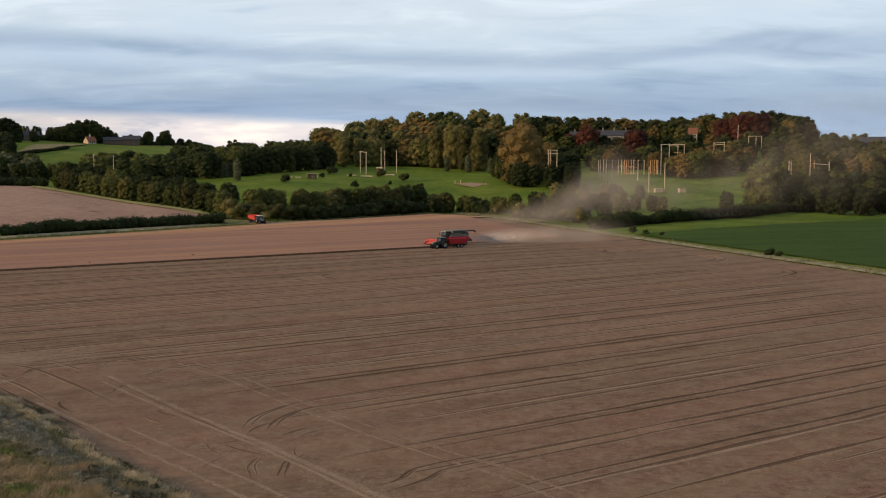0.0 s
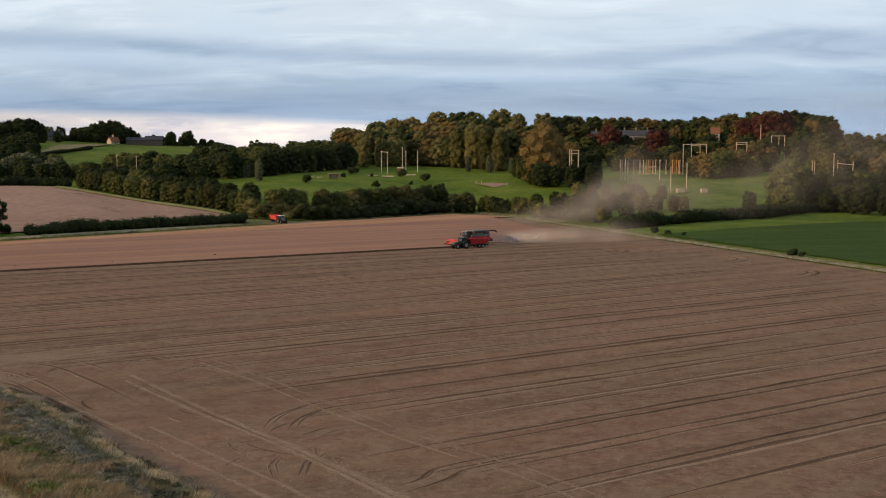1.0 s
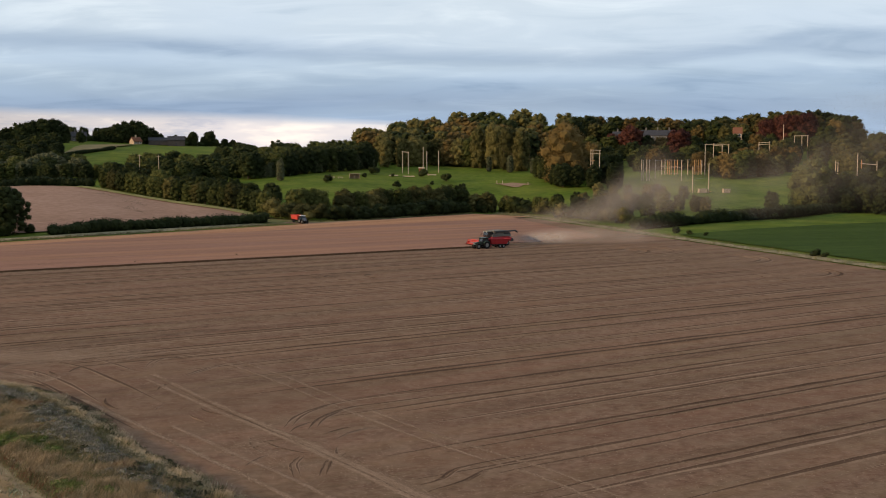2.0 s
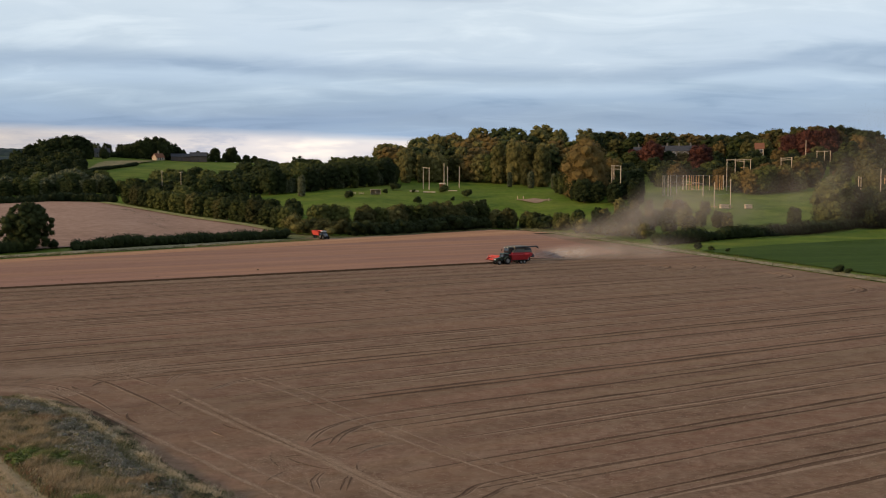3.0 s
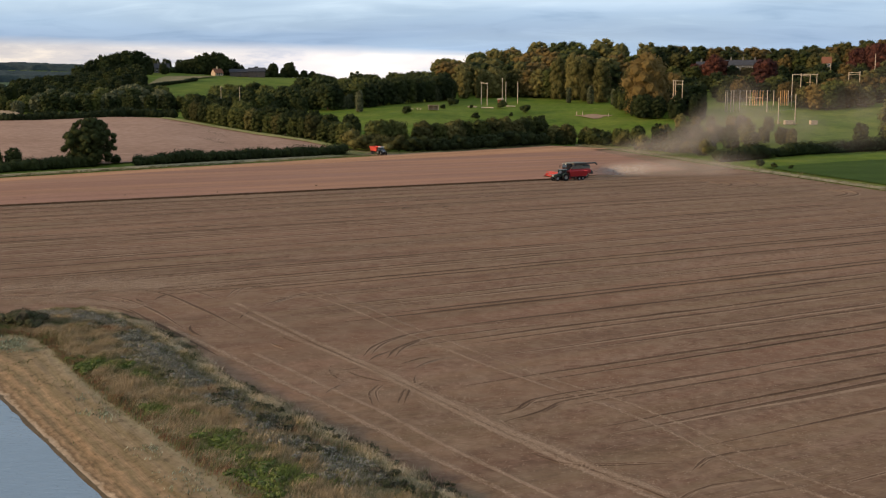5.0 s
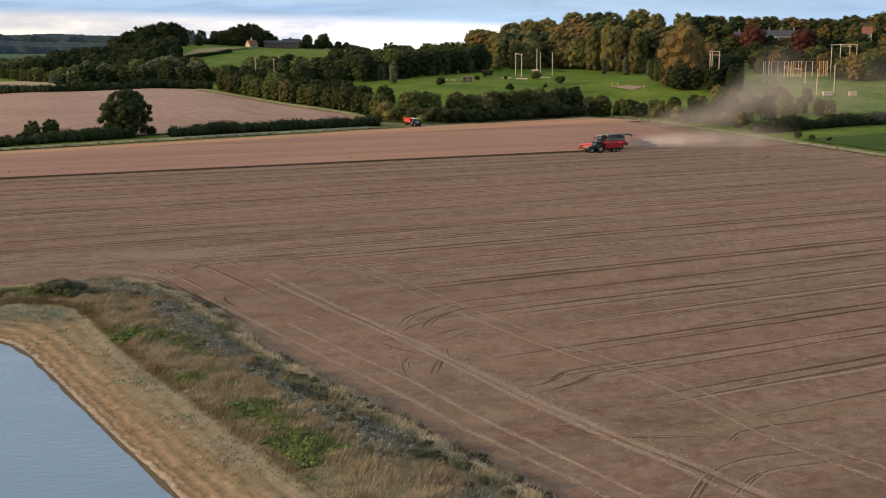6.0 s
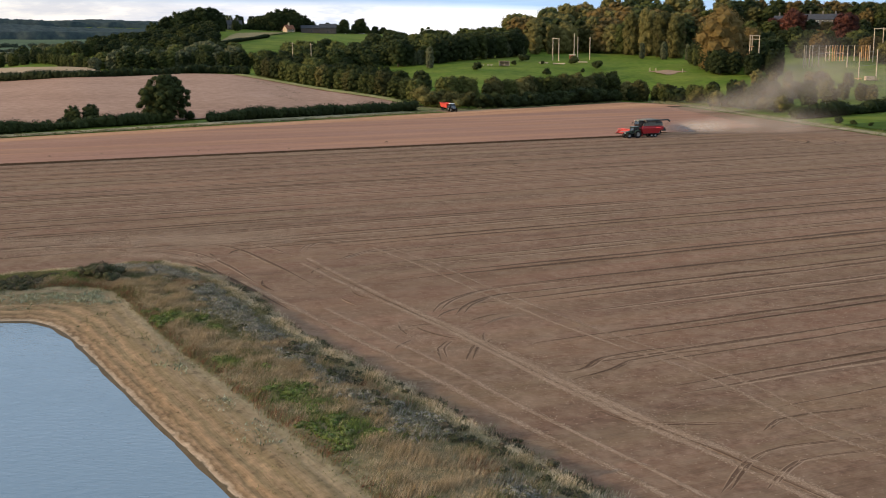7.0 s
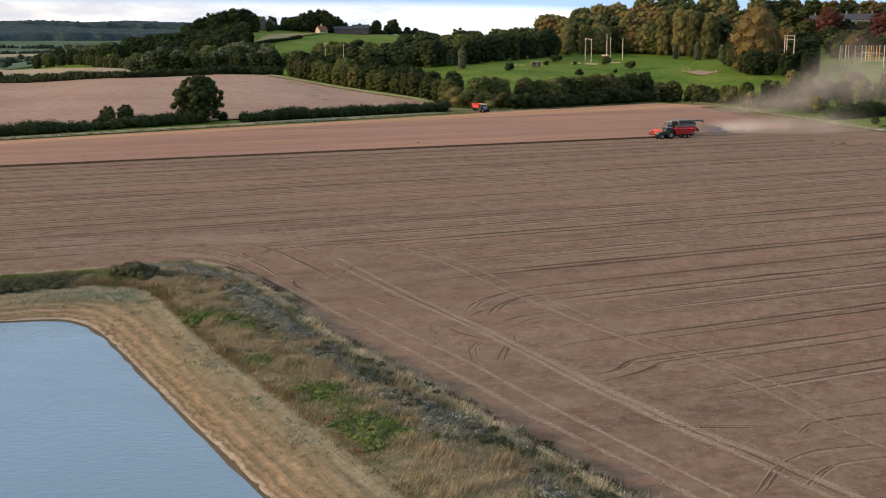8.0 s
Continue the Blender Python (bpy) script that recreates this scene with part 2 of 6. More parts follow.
def water_material():
    m = bpy.data.materials.new("reservoir_water")
    m.use_nodes = True
    nt = m.node_tree
    N, K = nt.nodes, nt.links
    bs = N["Principled BSDF"]
    bs.inputs["Base Color"].default_value = (0.125, 0.172, 0.205, 1)
    bs.inputs["Roughness"].default_value, bs.inputs["IOR"].default_value = 0.06, 1.333
    bs.inputs["Specular IOR Level"].default_value = 1.0
    tc = N.new("ShaderNodeTexCoord")
    mp = N.new("ShaderNodeMapping")
    mp.inputs["Rotation"].default_value, mp.inputs["Scale"].default_value = (0, 0, radians(25)), (1, 2.2, 1)
    K.new(tc.outputs["Object"], mp.inputs[0])
    w = N.new("ShaderNodeTexNoise")
    w.inputs["Scale"].default_value, w.inputs["Detail"].default_value = 1.5, 3.0
    K.new(mp.outputs[0], w.inputs["Vector"])
    gust, rr = N.new("ShaderNodeTexNoise"), N.new("ShaderNodeMapRange")
    gust.inputs["Scale"].default_value, gust.inputs["Detail"].default_value = 0.09, 4.0
    K.new(mp.outputs[0], gust.inputs["Vector"])
    rr.inputs[1].default_value, rr.inputs[2].default_value, rr.inputs[3].default_value, rr.inputs[4].default_value = 0.35, 0.65, 0.02, 0.28
    K.new(gust.outputs[0], rr.inputs[0])
    K.new(rr.outputs[0], bs.inputs["Roughness"])
    bp = N.new("ShaderNodeBump")
    bp.inputs["Strength"].default_value, bp.inputs["Distance"].default_value = 0.6, 0.09
    K.new(w.outputs[0], bp.inputs["Height"])
    K.new(bp.outputs[0], bs.inputs["Normal"])
    return m


M["water"] = water_material()


def shore_material():
    """Clay left dry in steps as the water fell: bands that follow the shoreline, torn and pebbly."""
    m = material("dry_clay_shore", [(0.5, 0.5, 0.5), (0.85, 0.84, 0.82), (1.0, 1.0, 1.0), (1.25, 1.24, 1.2)], 0.5, 0.95, 0.3, 5.0, stretch=(0.25, 1.0, 1), along="run", depth=0.2, speck=0.85, grit=1.5, mid=(0.28, 0.72))
    N, K = m.node_tree.nodes, m.node_tree.links
    at = next(n for n in N if n.bl_idname == "ShaderNodeAttribute")
    tc = next(n for n in N if n.bl_idname == "ShaderNodeTexCoord")
    grain = next(l.from_socket for l in m.node_tree.links if l.to_socket.name == "Base Color")
    sep, tear, add, rng_, rp = N.new("ShaderNodeSeparateXYZ"), N.new("ShaderNodeTexNoise"), N.new("ShaderNodeMath"), N.new("ShaderNodeMapRange"), N.new("ShaderNodeValToRGB")
    K.new(at.outputs["Vector"], sep.inputs[0])
    tear.inputs["Scale"].default_value, tear.inputs["Detail"].default_value, tear.inputs["Roughness"].default_value = 0.55, 6.0, 0.65
    K.new(tc.outputs["Object"], tear.inputs["Vector"])
    add.operation = "MULTIPLY_ADD"
    add.inputs[1].default_value = 2.6
    K.new(tear.outputs[0], add.inputs[0])
    K.new(sep.outputs[1], add.inputs[2])
    rng_.inputs[1].default_value, rng_.inputs[2].default_value = 1.3, 14.3
    K.new(add.outputs[0], rng_.inputs[0])
    bands = [(0.0, (0.075, 0.056, 0.036)), (0.045, (0.10, 0.075, 0.048)), (0.065, (0.34, 0.25, 0.17)), (0.095, (0.31, 0.22, 0.14)), (0.12, (0.155, 0.10, 0.056)), (0.17, (0.27, 0.17, 0.095)), (0.21, (0.165, 0.112, 0.06)),
             (0.29, (0.29, 0.18, 0.098)), (0.36, (0.18, 0.128, 0.068)), (0.45, (0.28, 0.18, 0.10)), (0.53, (0.175, 0.125, 0.066)), (0.64, (0.24, 0.165, 0.094)), (0.74, (0.18, 0.132, 0.072)), (0.82, (0.235, 0.172, 0.104)), (0.92, (0.21, 0.168, 0.10)), (1.0, (0.155, 0.122, 0.066))]
    while len(rp.color_ramp.elements) < len(bands):
        rp.color_ramp.elements.new(0.5)
    for e, (p, c) in zip(rp.color_ramp.elements, bands):
        e.position, e.color = p, (*c, 1)
    K.new(rng_.outputs[0], rp.inputs[0])
    mul = N.new("ShaderNodeMix")
    mul.data_type, mul.blend_type = "RGBA", "MULTIPLY"
    mul.inputs[0].default_value = 1.0
    K.new(rp.outputs[0], mul.inputs[6])
    K.new(grain, mul.inputs[7])
    K.new(mul.outputs[2], N["Principled BSDF"].inputs["Base Color"])
    return m


M["shore"] = shore_material()


# ---- the lie of the land ----
# terrain heights: bearing (degrees to the west of north) against distance from the reservoir bank
BEAR = [-22, -16, -10, 0, 8.5, 15, 21, 27, 33]
DIST = [330, 450, 520, 600, 700, 850, 1000, 1500, 2200, 3200]
RISE = [
    [0, 0, 2, 9, 17, 27, 31, 32, 40, 50],
    [0, 1, 3.5, 11, 21, 43, 47, 38, 40, 50],
    [0, 2, 5.5, 12.3, 19, 38, 44, 36, 40, 50],
    [0, 0, 4, 12.5, 20, 43, 48, 38, 40, 50],
    [0, 2, 10, 15, 21, 28, 32, 34, 40, 55],
    [0, 4, 7, 13, 19.5, 30, 35, 34, 36, 55],
    [0, 6, 9, 12.5, 17.6, 31.5, 39.5, 36, 36, 72],
    [0, 6, 8.5, 10, 13, 23, 25, 15, 22, 82],
    [0, 3, 4.5, 5.5, 6.5, 8, 8, 6, 20, 84],
]


def slopes(x, y):
    """Height of the land above the stubble field."""
    r, b = math.hypot(x, y), math.degrees(math.atan2(-x, y))
    b = min(max(b, BEAR[0]), BEAR[-1]) if abs(b) < 110 else 0.0
    i = max(k for k in range(len(BEAR) - 1) if BEAR[k] <= b)
    f = (b - BEAR[i]) / (BEAR[i + 1] - BEAR[i])
    f = f * f * (3 - 2 * f)
    return float(np.interp(r, DIST, RISE[i]) * (1 - f) + np.interp(r, DIST, RISE[i + 1]) * f)


def beyond(x, y):
    """Metres outside the big stubble field, past its west hedge or its east verge (minus: inside)."""
    return max((x + 125) * -0.811 + (y - 312) * 0.585, (x - 21) * 0.953 + (y - 433) * 0.304)


def land(x, y):
    f = min(max(beyond(x, y) / 45.0, 0.0), 1.0)
    return slopes(x, y) * f * f * (3 - 2 * f)


# ---- building helpers ----
def mesh_of(name, verts, faces, mats, smooth=False, slots=None):
    me = bpy.data.meshes.new(name)
    me.from_pydata([tuple(map(float, v)) for v in verts], [], [tuple(map(int, f)) for f in faces])
    for m in mats if isinstance(mats, (list, tuple)) else [mats]:
        me.materials.append(m)
    if slots is not None:
        me.polygons.foreach_set("material_index", slots)
    if smooth:
        me.polygons.foreach_set("use_smooth", [True] * len(me.polygons))
    me.update()
    return me


def part(name, bm, mat, parent, label="", smooth=False):
    """One bmesh as one mesh object under a thing or a part."""
    me = bpy.data.meshes.new(name)
    bm.normal_update()
    bm.to_mesh(me)
    bm.free()
    me.materials.append(mat)
    if smooth:
        me.polygons.foreach_set("use_smooth", [True] * len(me.polygons))
    ob = new(name, me)
    ob.parent = parent
    if label:
        tagged(ob, label)
    return ob


def piece(name, me, parent, label=""):
    ob = new(name, me)
    ob.parent = parent
    if label:
        tagged(ob, label)
    return ob


def thing(name, m, label, category, group="", kind=""):
    ob = new(name)
    ob.empty_display_size = 0.3
    ob.matrix_basis = m
    return tagged(ob, label, category, group, kind)


def setting(name, me, label, category, kind="structure"):
    return tagged(new(name, me), label, category, kind=kind)


def sheet(name, corners, n, m, mat, label, category, lift=0.15, ragged=0.0):
    """Four corners of a piece of land, draped over the slopes."""
    a, b, c, d = [Vector(p) for p in corners]
    verts, faces = [], []
    for j in range(m + 1):
        for i in range(n + 1):
            u, v = i / n, j / m
            p = (a * (1 - u) + b * u) * (1 - v) + (d * (1 - u) + c * u) * v
            if ragged and (i in (0, n) or j in (0, m)):
                p = p + Vector((noise.noise((p.x * 0.09, p.y * 0.09, 3)), noise.noise((p.x * 0.09, p.y * 0.09, 7)))) * ragged
            verts.append((p.x, p.y, land(p.x, p.y) + lift))
    for j in range(m):
        for i in range(n):
            q = j * (n + 1) + i
            faces.append((q, q + 1, q + n + 2, q + n + 1))
    return setting(name, mesh_of(name, verts, faces, mat, True), label, category)


def ribbon(pts, widths, heights):
    """Verts and quads of a strip along pts with a profile of offsets and heights."""
    verts, faces, k = [], [], len(widths)
    for i, p in enumerate(pts):
        a, b = Vector(pts[max(i - 1, 0)]), Vector(pts[min(i + 1, len(pts) - 1)])
        t = (b - a).normalized()
        n = Vector((-t.y, t.x))
        for w, h in zip(widths, heights):
            q = Vector(p) + n * w
            verts.append((q.x, q.y, h))
        if i:
            for j in range(k - 1):
                o = (i - 1) * k + j
                faces.append((o, o + k, o + k + 1, o + 1))
    return verts, faces


def spline(pts, n):
    """A smooth line through pts, n steps a piece."""
    P = [Vector(p) for p in pts]
    P = [P[0] * 2 - P[1]] + P + [P[-1] * 2 - P[-2]]
    out = []
    for i in range(1, len(P) - 2):
        for k in range(n):
            t = k / n
            a, b, c, d = P[i - 1:i + 3]
            out.append(0.5 * (2 * b + (c - a) * t + (2 * a - 5 * b + 4 * c - d) * t * t + (3 * b - a - 3 * c + d) * t ** 3))
    return out + [P[-2]]


# ---- ground, fields, water ----
def build_ground():
    rings = [0, 25, 50, 80, 120, 170, 230, 290, 330] + [345 + 15 * i for i in range(30)] + [800 + 25 * i for i in range(12)]
    rings += [1150, 1250, 1400, 1600, 1850, 2200, 2600, 3000, 3200, 3600, 4300]
    bears = [-60 + 1.5 * i for i in range(81)] + [61.5 + 6.2 * i for i in range(39)]
    verts, faces, nb = [(0, 0, -0.12)], [], len(bears)
    for r in rings[1:]:
        for b in bears:
            x, y = -r * math.sin(radians(b)), r * math.cos(radians(b))
            dip = abs(noise.noise((x * 0.012, y * 0.012, 1))) * min(0.6, max(0, beyond(x, y)) * 0.01)
            verts.append((x, y, land(x, y) - dip - 0.12))
    for j in range(nb):
        faces.append((0, 1 + j, 1 + (j + 1) % nb))
    for i in range(len(rings) - 2):
        for j in range(nb):
            a, b = 1 + i * nb + j, 1 + i * nb + (j + 1) % nb
            faces.append((a, a + nb, b + nb, b))
    setting("ground", mesh_of("ground", verts, faces, M["grass"], True), "green rolling farmland reaching to the skyline", "ground")


build_ground()

FIELD = [(-250, 96), (-240, 155), (-178, 240), (-125, 312), (-68, 390), (-6, 476.5), (8, 468), (21, 433), (48.5, 347), (88.7, 221), (135, 76), (190, -96), (84, -60), (46, -3), (16, 33.5), (-2, 55.5),
         (-14, 70), (-26, 83), (-39, 101), (-48, 107), (-54, 101), (-62.5, 94.5), (-97, 70), (-134, 43), (-180, 12)]


def build_field():
    bm = bmesh.new()
    bm.faces.new([bm.verts.new((x, y, 0)) for x, y in FIELD])
    bmesh.ops.triangulate(bm, faces=bm.faces[:])
    me = bpy.data.meshes.new("stubble_field")
    bm.to_mesh(me)
    bm.free()
    me.materials.append(M["stubble"])
    return setting("stubble_field", me, "wide brown field of freshly cut stubble", "field")


field = build_field()
ROW, ACROSS = Vector((0.812, 0.583)), Vector((-0.583, 0.812))  # the way the combine drives; square to it


def inside_field(p):
    hit, q = False, FIELD[-1]
    for r in FIELD:
        if (r[1] > p[1]) != (q[1] > p[1]) and p[0] < (q[0] - r[0]) * (p[1] - r[1]) / (q[1] - r[1]) + r[0]:
            hit = not hit
        q = r
    return hit


def build_crop():
    """The standing block of ripe crop, thick and level-topped."""
    # corners with the height of the stand, which thins out to nothing towards the east verge
    P = [(-238, 116, 0.42), (-1.5, 292, 0.42), (-5.9, 297.5, 0.42), (18, 314.3, 0.05), (36, 334, 0.03), (10, 440, 0.42), (-4, 466, 0.42), (-121, 309, 0.42), (-240, 143, 0.42)]
    bm = bmesh.new()
    low, top = [bm.verts.new((x, y, 0.0)) for x, y, h in P], [bm.verts.new((x, y, h)) for x, y, h in P]
    n = len(P)
    for i in range(n):
        bm.faces.new((low[i], low[(i + 1) % n], top[(i + 1) % n], top[i]))
    bm.faces.new([top[i] for i in (0, 1, 2, 5, 6, 7, 8)])
    bmesh.ops.triangulate(bm, faces=[bm.faces.new(top[2:6])])
    bmesh.ops.recalc_face_normals(bm, faces=bm.faces[:])
    me = bpy.data.meshes.new("standing_crop")
    bm.to_mesh(me)
    bm.free()
    me.materials.append(M["crop"])
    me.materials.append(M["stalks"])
    # side faces take the darker colour that paints their shade
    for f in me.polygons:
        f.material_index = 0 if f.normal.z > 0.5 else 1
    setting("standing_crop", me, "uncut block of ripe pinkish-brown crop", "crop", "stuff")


build_crop()


def crop_strip():
    """The outer bouts of the crop along the hedge, in a brighter orange."""
    line = spline([(-236, 150), (-178, 231), (-121, 310), (-62, 390), (-6, 463)], 14)
    v, f = ribbon(line, [-0.5, -2.5, -5, -8, -11], [0.425, 0.455, 0.445, 0.435, 0.425])
    for i, (x, y, z) in enumerate(v):
        c, t = line[i // 5], i // 5 / (len(line) - 1)
        wide = 1 + 3.6 * max(0.0, t - 0.5)
        x, y = c.x + (x - c.x) * wide, c.y + (y - c.y) * wide
        v[i] = (x + 1.2 * noise.noise((x * 0.05, y * 0.05, 2)), y + 1.2 * noise.noise((x * 0.05, y * 0.05, 6)), z)
    setting("crop_edge_strip", mesh_of("crop_edge_strip", v, f, M["orange_crop"], True), "orange outer rows of the standing crop", "crop", "stuff")


crop_strip()
sheet("pale_field", [(-295, 114), (-79, 411), (-182, 509), (-345, 528)], 40, 30, M["pale"], "pale harvested field behind a dark hedge", "field", 0.25)
sheet("far_pale_field", [(-520, 560), (-255, 512), (-292, 566), (-640, 850)], 14, 14, M["straw"], "far straw-coloured harvested field", "field", 1.3)
sheet("hill_strip", [(-282, 728), (-272, 788), (-284, 900), (-304, 830)], 24, 24, M["hay"], "dry straw-coloured strip on the hillside", "field", 0.6)
sheet("east_pasture", [(60, 345), (98, 228), (420, 330), (330, 560)], 20, 20, M["lush"], "smooth deep green pasture beside the stubble", "field", 0.12)


def verge(name, pts, width, mat, label, lift=0.06):
    line = spline(pts, 10)
    v, f = ribbon(line, [-width / 2, -width / 4, 0, width / 4, width / 2], [0] * 5)
    v = [(x + 0.5 * noise.noise((x * 0.2, y * 0.2, 0)), y + 0.5 * noise.noise((x * 0.2, y * 0.2, 5)), max(0.0, land(x, y)) + lift + (0.15 if i % 5 in (1, 2, 3) else 0)) for i, (x, y, z) in enumerate(v)]
    return setting(name, mesh_of(name, v, f, mat, True), label, "grass verge")


verge("west_verge", [(-266, 130), (-178, 252), (-131.5, 317), (-100, 360), (-80, 388)], 8.5, M["bleached"], "broad strip of pale rough grass below the hedge")
verge("north_verge", [(-84, 384), (-60, 406), (-34, 443), (-8, 481)], 5.0, M["verge"], "strip of pale rough grass along the field edge")
verge("east_verge", [(6, 480), (24, 438), (51.5, 349), (92, 223), (138, 78), (160, 10)], 5.0, M["bleached"], "strip of straw-pale long grass beside the stubble", 0.09)
verge("pasture_edge", [(-187, 508), (-149, 473), (-113, 439.5), (-81, 409)], 6.0, M["sunny"], "grass strip painted as sunlit between the trees and the pale field", 0.55)

sheet("gateway_ground", [(-86, 394), (-57, 396), (-52, 411), (-82, 413)], 8, 6, M["verge"], "trampled rough grass round the field gateway", "grass", 0.22, 1.5)

# the reservoir: water, clay shore and grassy bank, by stations from the west corner round to the south
SHORE = [(-129, 28), (-89, 57.5), (-62, 79), (-55, 82), (-50, 83.3), (-45.5, 80.4), (-40.1, 74.5), (-31.1, 63.9), (-20, 51), (0, 27), (30, -9), (60, -45)]
INNER = [(-133, 40), (-94, 67), (-66.5, 85.5), (-59.3, 89.8), (-52, 94.5), (-46.6, 93), (-41.3, 86.5), (-32, 74.5), (-18, 58), (4, 31), (34, -5), (64, -41)]
OUTER = [(-134, 48.5), (-99, 75.0), (-73, 94.0), (-65.3, 99), (-56.8, 104.8), (-50, 110), (-40.1, 102.6), (-25.5, 83.1), (-6.2, 60.8), (16, 34), (46, -2), (76, -38)]
shore_line, inner_line, outer_line = spline(SHORE, 8), spline(INNER, 8), spline(OUTER, 8)


def bank_at(k, u):
    """A point of the bank: station k, u from 0 at the water to 1 at the clay's top, on to 2 at the field."""
    if u <= 1:
        p, z = shore_line[k].lerp(inner_line[k], u), 0.12 + 0.95 * max(u, 0) ** 0.8
    else:
        w = u - 1
        p, z = inner_line[k].lerp(outer_line[k], w), 1.07 + 0.42 * math.sin(w * math.pi) - 1.07 * w ** 1.6 + 0.3 * math.exp(-((w - 0.9) / 0.05) ** 2)
    return p.x, p.y, z


def build_bank():
    n = len(shore_line)
    for name, us, mat, label, cat in (
        ("shore", [-0.12, 0.0, 0.06] + [0.06 + 0.94 * i / 24 for i in range(1, 25)], M["shore"], "dry ochre clay shore of the reservoir with cracked ridges", "shore"),
        ("grass_bank", [1.0, 1.05, 1.12, 1.25, 1.4, 1.55, 1.7, 1.8, 1.85, 1.88, 1.91, 1.94, 1.97, 2.0], M["bank"], "rough grassy bank between reservoir and field", "bank"),
    ):
        verts, faces, slots = [], [], []
        for k in range(n):
            for j, u in enumerate(us):
                x, y, z = bank_at(k, u)
                ridge = 0.07 * noise.noise((u * 9, k * 0.22, 6)) + 0.06 * noise.noise((x * 1.1, y * 1.1, 9)) if name == "shore" and 0.06 < u < 0.95 else 0
                verts.append((x, y, z + ridge + 0.06 * noise.noise((x * 0.5, y * 0.5, 2)) - (0.5 if u < 0 else 0)))
        m = len(us)
        for k in range(n - 1):
            for j in range(m - 1):
                a = k * m + j
                faces.append((a, a + m, a + m + 1, a + 1))
                slots.append(1 if name == "shore" and us[j] < 0.05 else 0)
        me = mesh_of(name, verts, faces, [mat, M["wet"]], True, slots)
        run, dist = [], 0.0
        for k in range(n):
            dist += (shore_line[k] - shore_line[k - 1]).length if k else 0.0
            run += [c for u in us for c in (dist, u * 13.0, 0.0)]
        me.attributes.new("run", "FLOAT_VECTOR", "POINT").data.foreach_set("vector", run)
        setting(name, me, label, cat)
    w = [bank_at(k, 0.14)[:2] for k in range(n)] + [(10, -130), (-110, -110), (-210, -40)]
    setting("water", mesh_of("water", [(x, y, 0.15) for x, y in w], [tuple(range(len(w)))], M["water"]), "rippled blue-grey water of the reservoir", "water")


build_bank()

# ---- trees and hedges ----
CORES = {}
for level in (1, 2):
    ico = bmesh.new()
    bmesh.ops.create_icosphere(ico, subdivisions=level, radius=1)
    CORES[level] = np.array([v.co[:] for v in ico.verts]), np.array([[v.index for v in f.verts] for f in ico.faces])
    ico.free()


def leafy(rng, lobes, n_leaf, size, flat=0.8, core=1):
    """Verts and faces of a mass of foliage: lumpy cores, with leaf sprays standing off them."""
    verts, faces, count = [], [], 0
    ICO_V, ICO_F = CORES[core]
    for x, y, z, r in lobes:
        lump = np.array([0.82 + 0.26 * noise.noise((*(v * 2.2 + (x, y, z)),)) for v in ICO_V])
        verts.append(ICO_V * (r * lump)[:, None] * (1, 1, flat) + (x, y, z))
        faces += (ICO_F + count).tolist()
        count += len(ICO_V)
    L = np.array(lobes)
    pick = rng.choice(len(L), n_leaf * 3, p=L[:, 3] ** 2 / (L[:, 3] ** 2).sum())
    d = rng.normal(size=(n_leaf * 3, 3))
    d /= np.linalg.norm(d, axis=1)[:, None]
    pos = L[pick, :3] + d * (L[pick, 3] * rng.uniform(0.80, 1.16, n_leaf * 3))[:, None] * (1, 1, flat)
    order = np.argsort(pos[:, 0])
    pos, d, pick = pos[order], d[order], pick[order]
    keep = np.ones(len(pos), bool)
    for i, (x, y, z, r) in enumerate(lobes):
        lo, hi = np.searchsorted(pos[:, 0], (x - r, x + r))
        q = (pos[lo:hi] - (x, y, z)) / (1, 1, flat)
        keep[lo:hi] &= ((q * q).sum(1) > 0.64 * r * r) | (pick[lo:hi] == i)
    keep = rng.permutation(np.flatnonzero(keep))
    pos, d = pos[keep][:n_leaf], d[keep][:n_leaf]
    nrm = d + rng.normal(size=d.shape) * 0.34
    nrm /= np.linalg.norm(nrm, axis=1)[:, None]
    a = np.cross(nrm, rng.normal(size=nrm.shape))
    a /= np.linalg.norm(a, axis=1)[:, None]
    b = np.cross(nrm, a)
    s = size * rng.uniform(0.55, 1.25, len(pos))[:, None]
    quad = np.stack([pos - a * s * 0.5, pos + b * s * 0.38 + nrm * s * 0.12, pos + a * s * 0.5, pos - b * s * 0.38 - nrm * s * 0.1], 1).reshape(-1, 3)
    verts.append(quad)
    faces += [(count + 4 * i, count + 4 * i + 1, count + 4 * i + 2, count + 4 * i + 3) for i in range(len(pos))]
    return np.concatenate(verts), faces


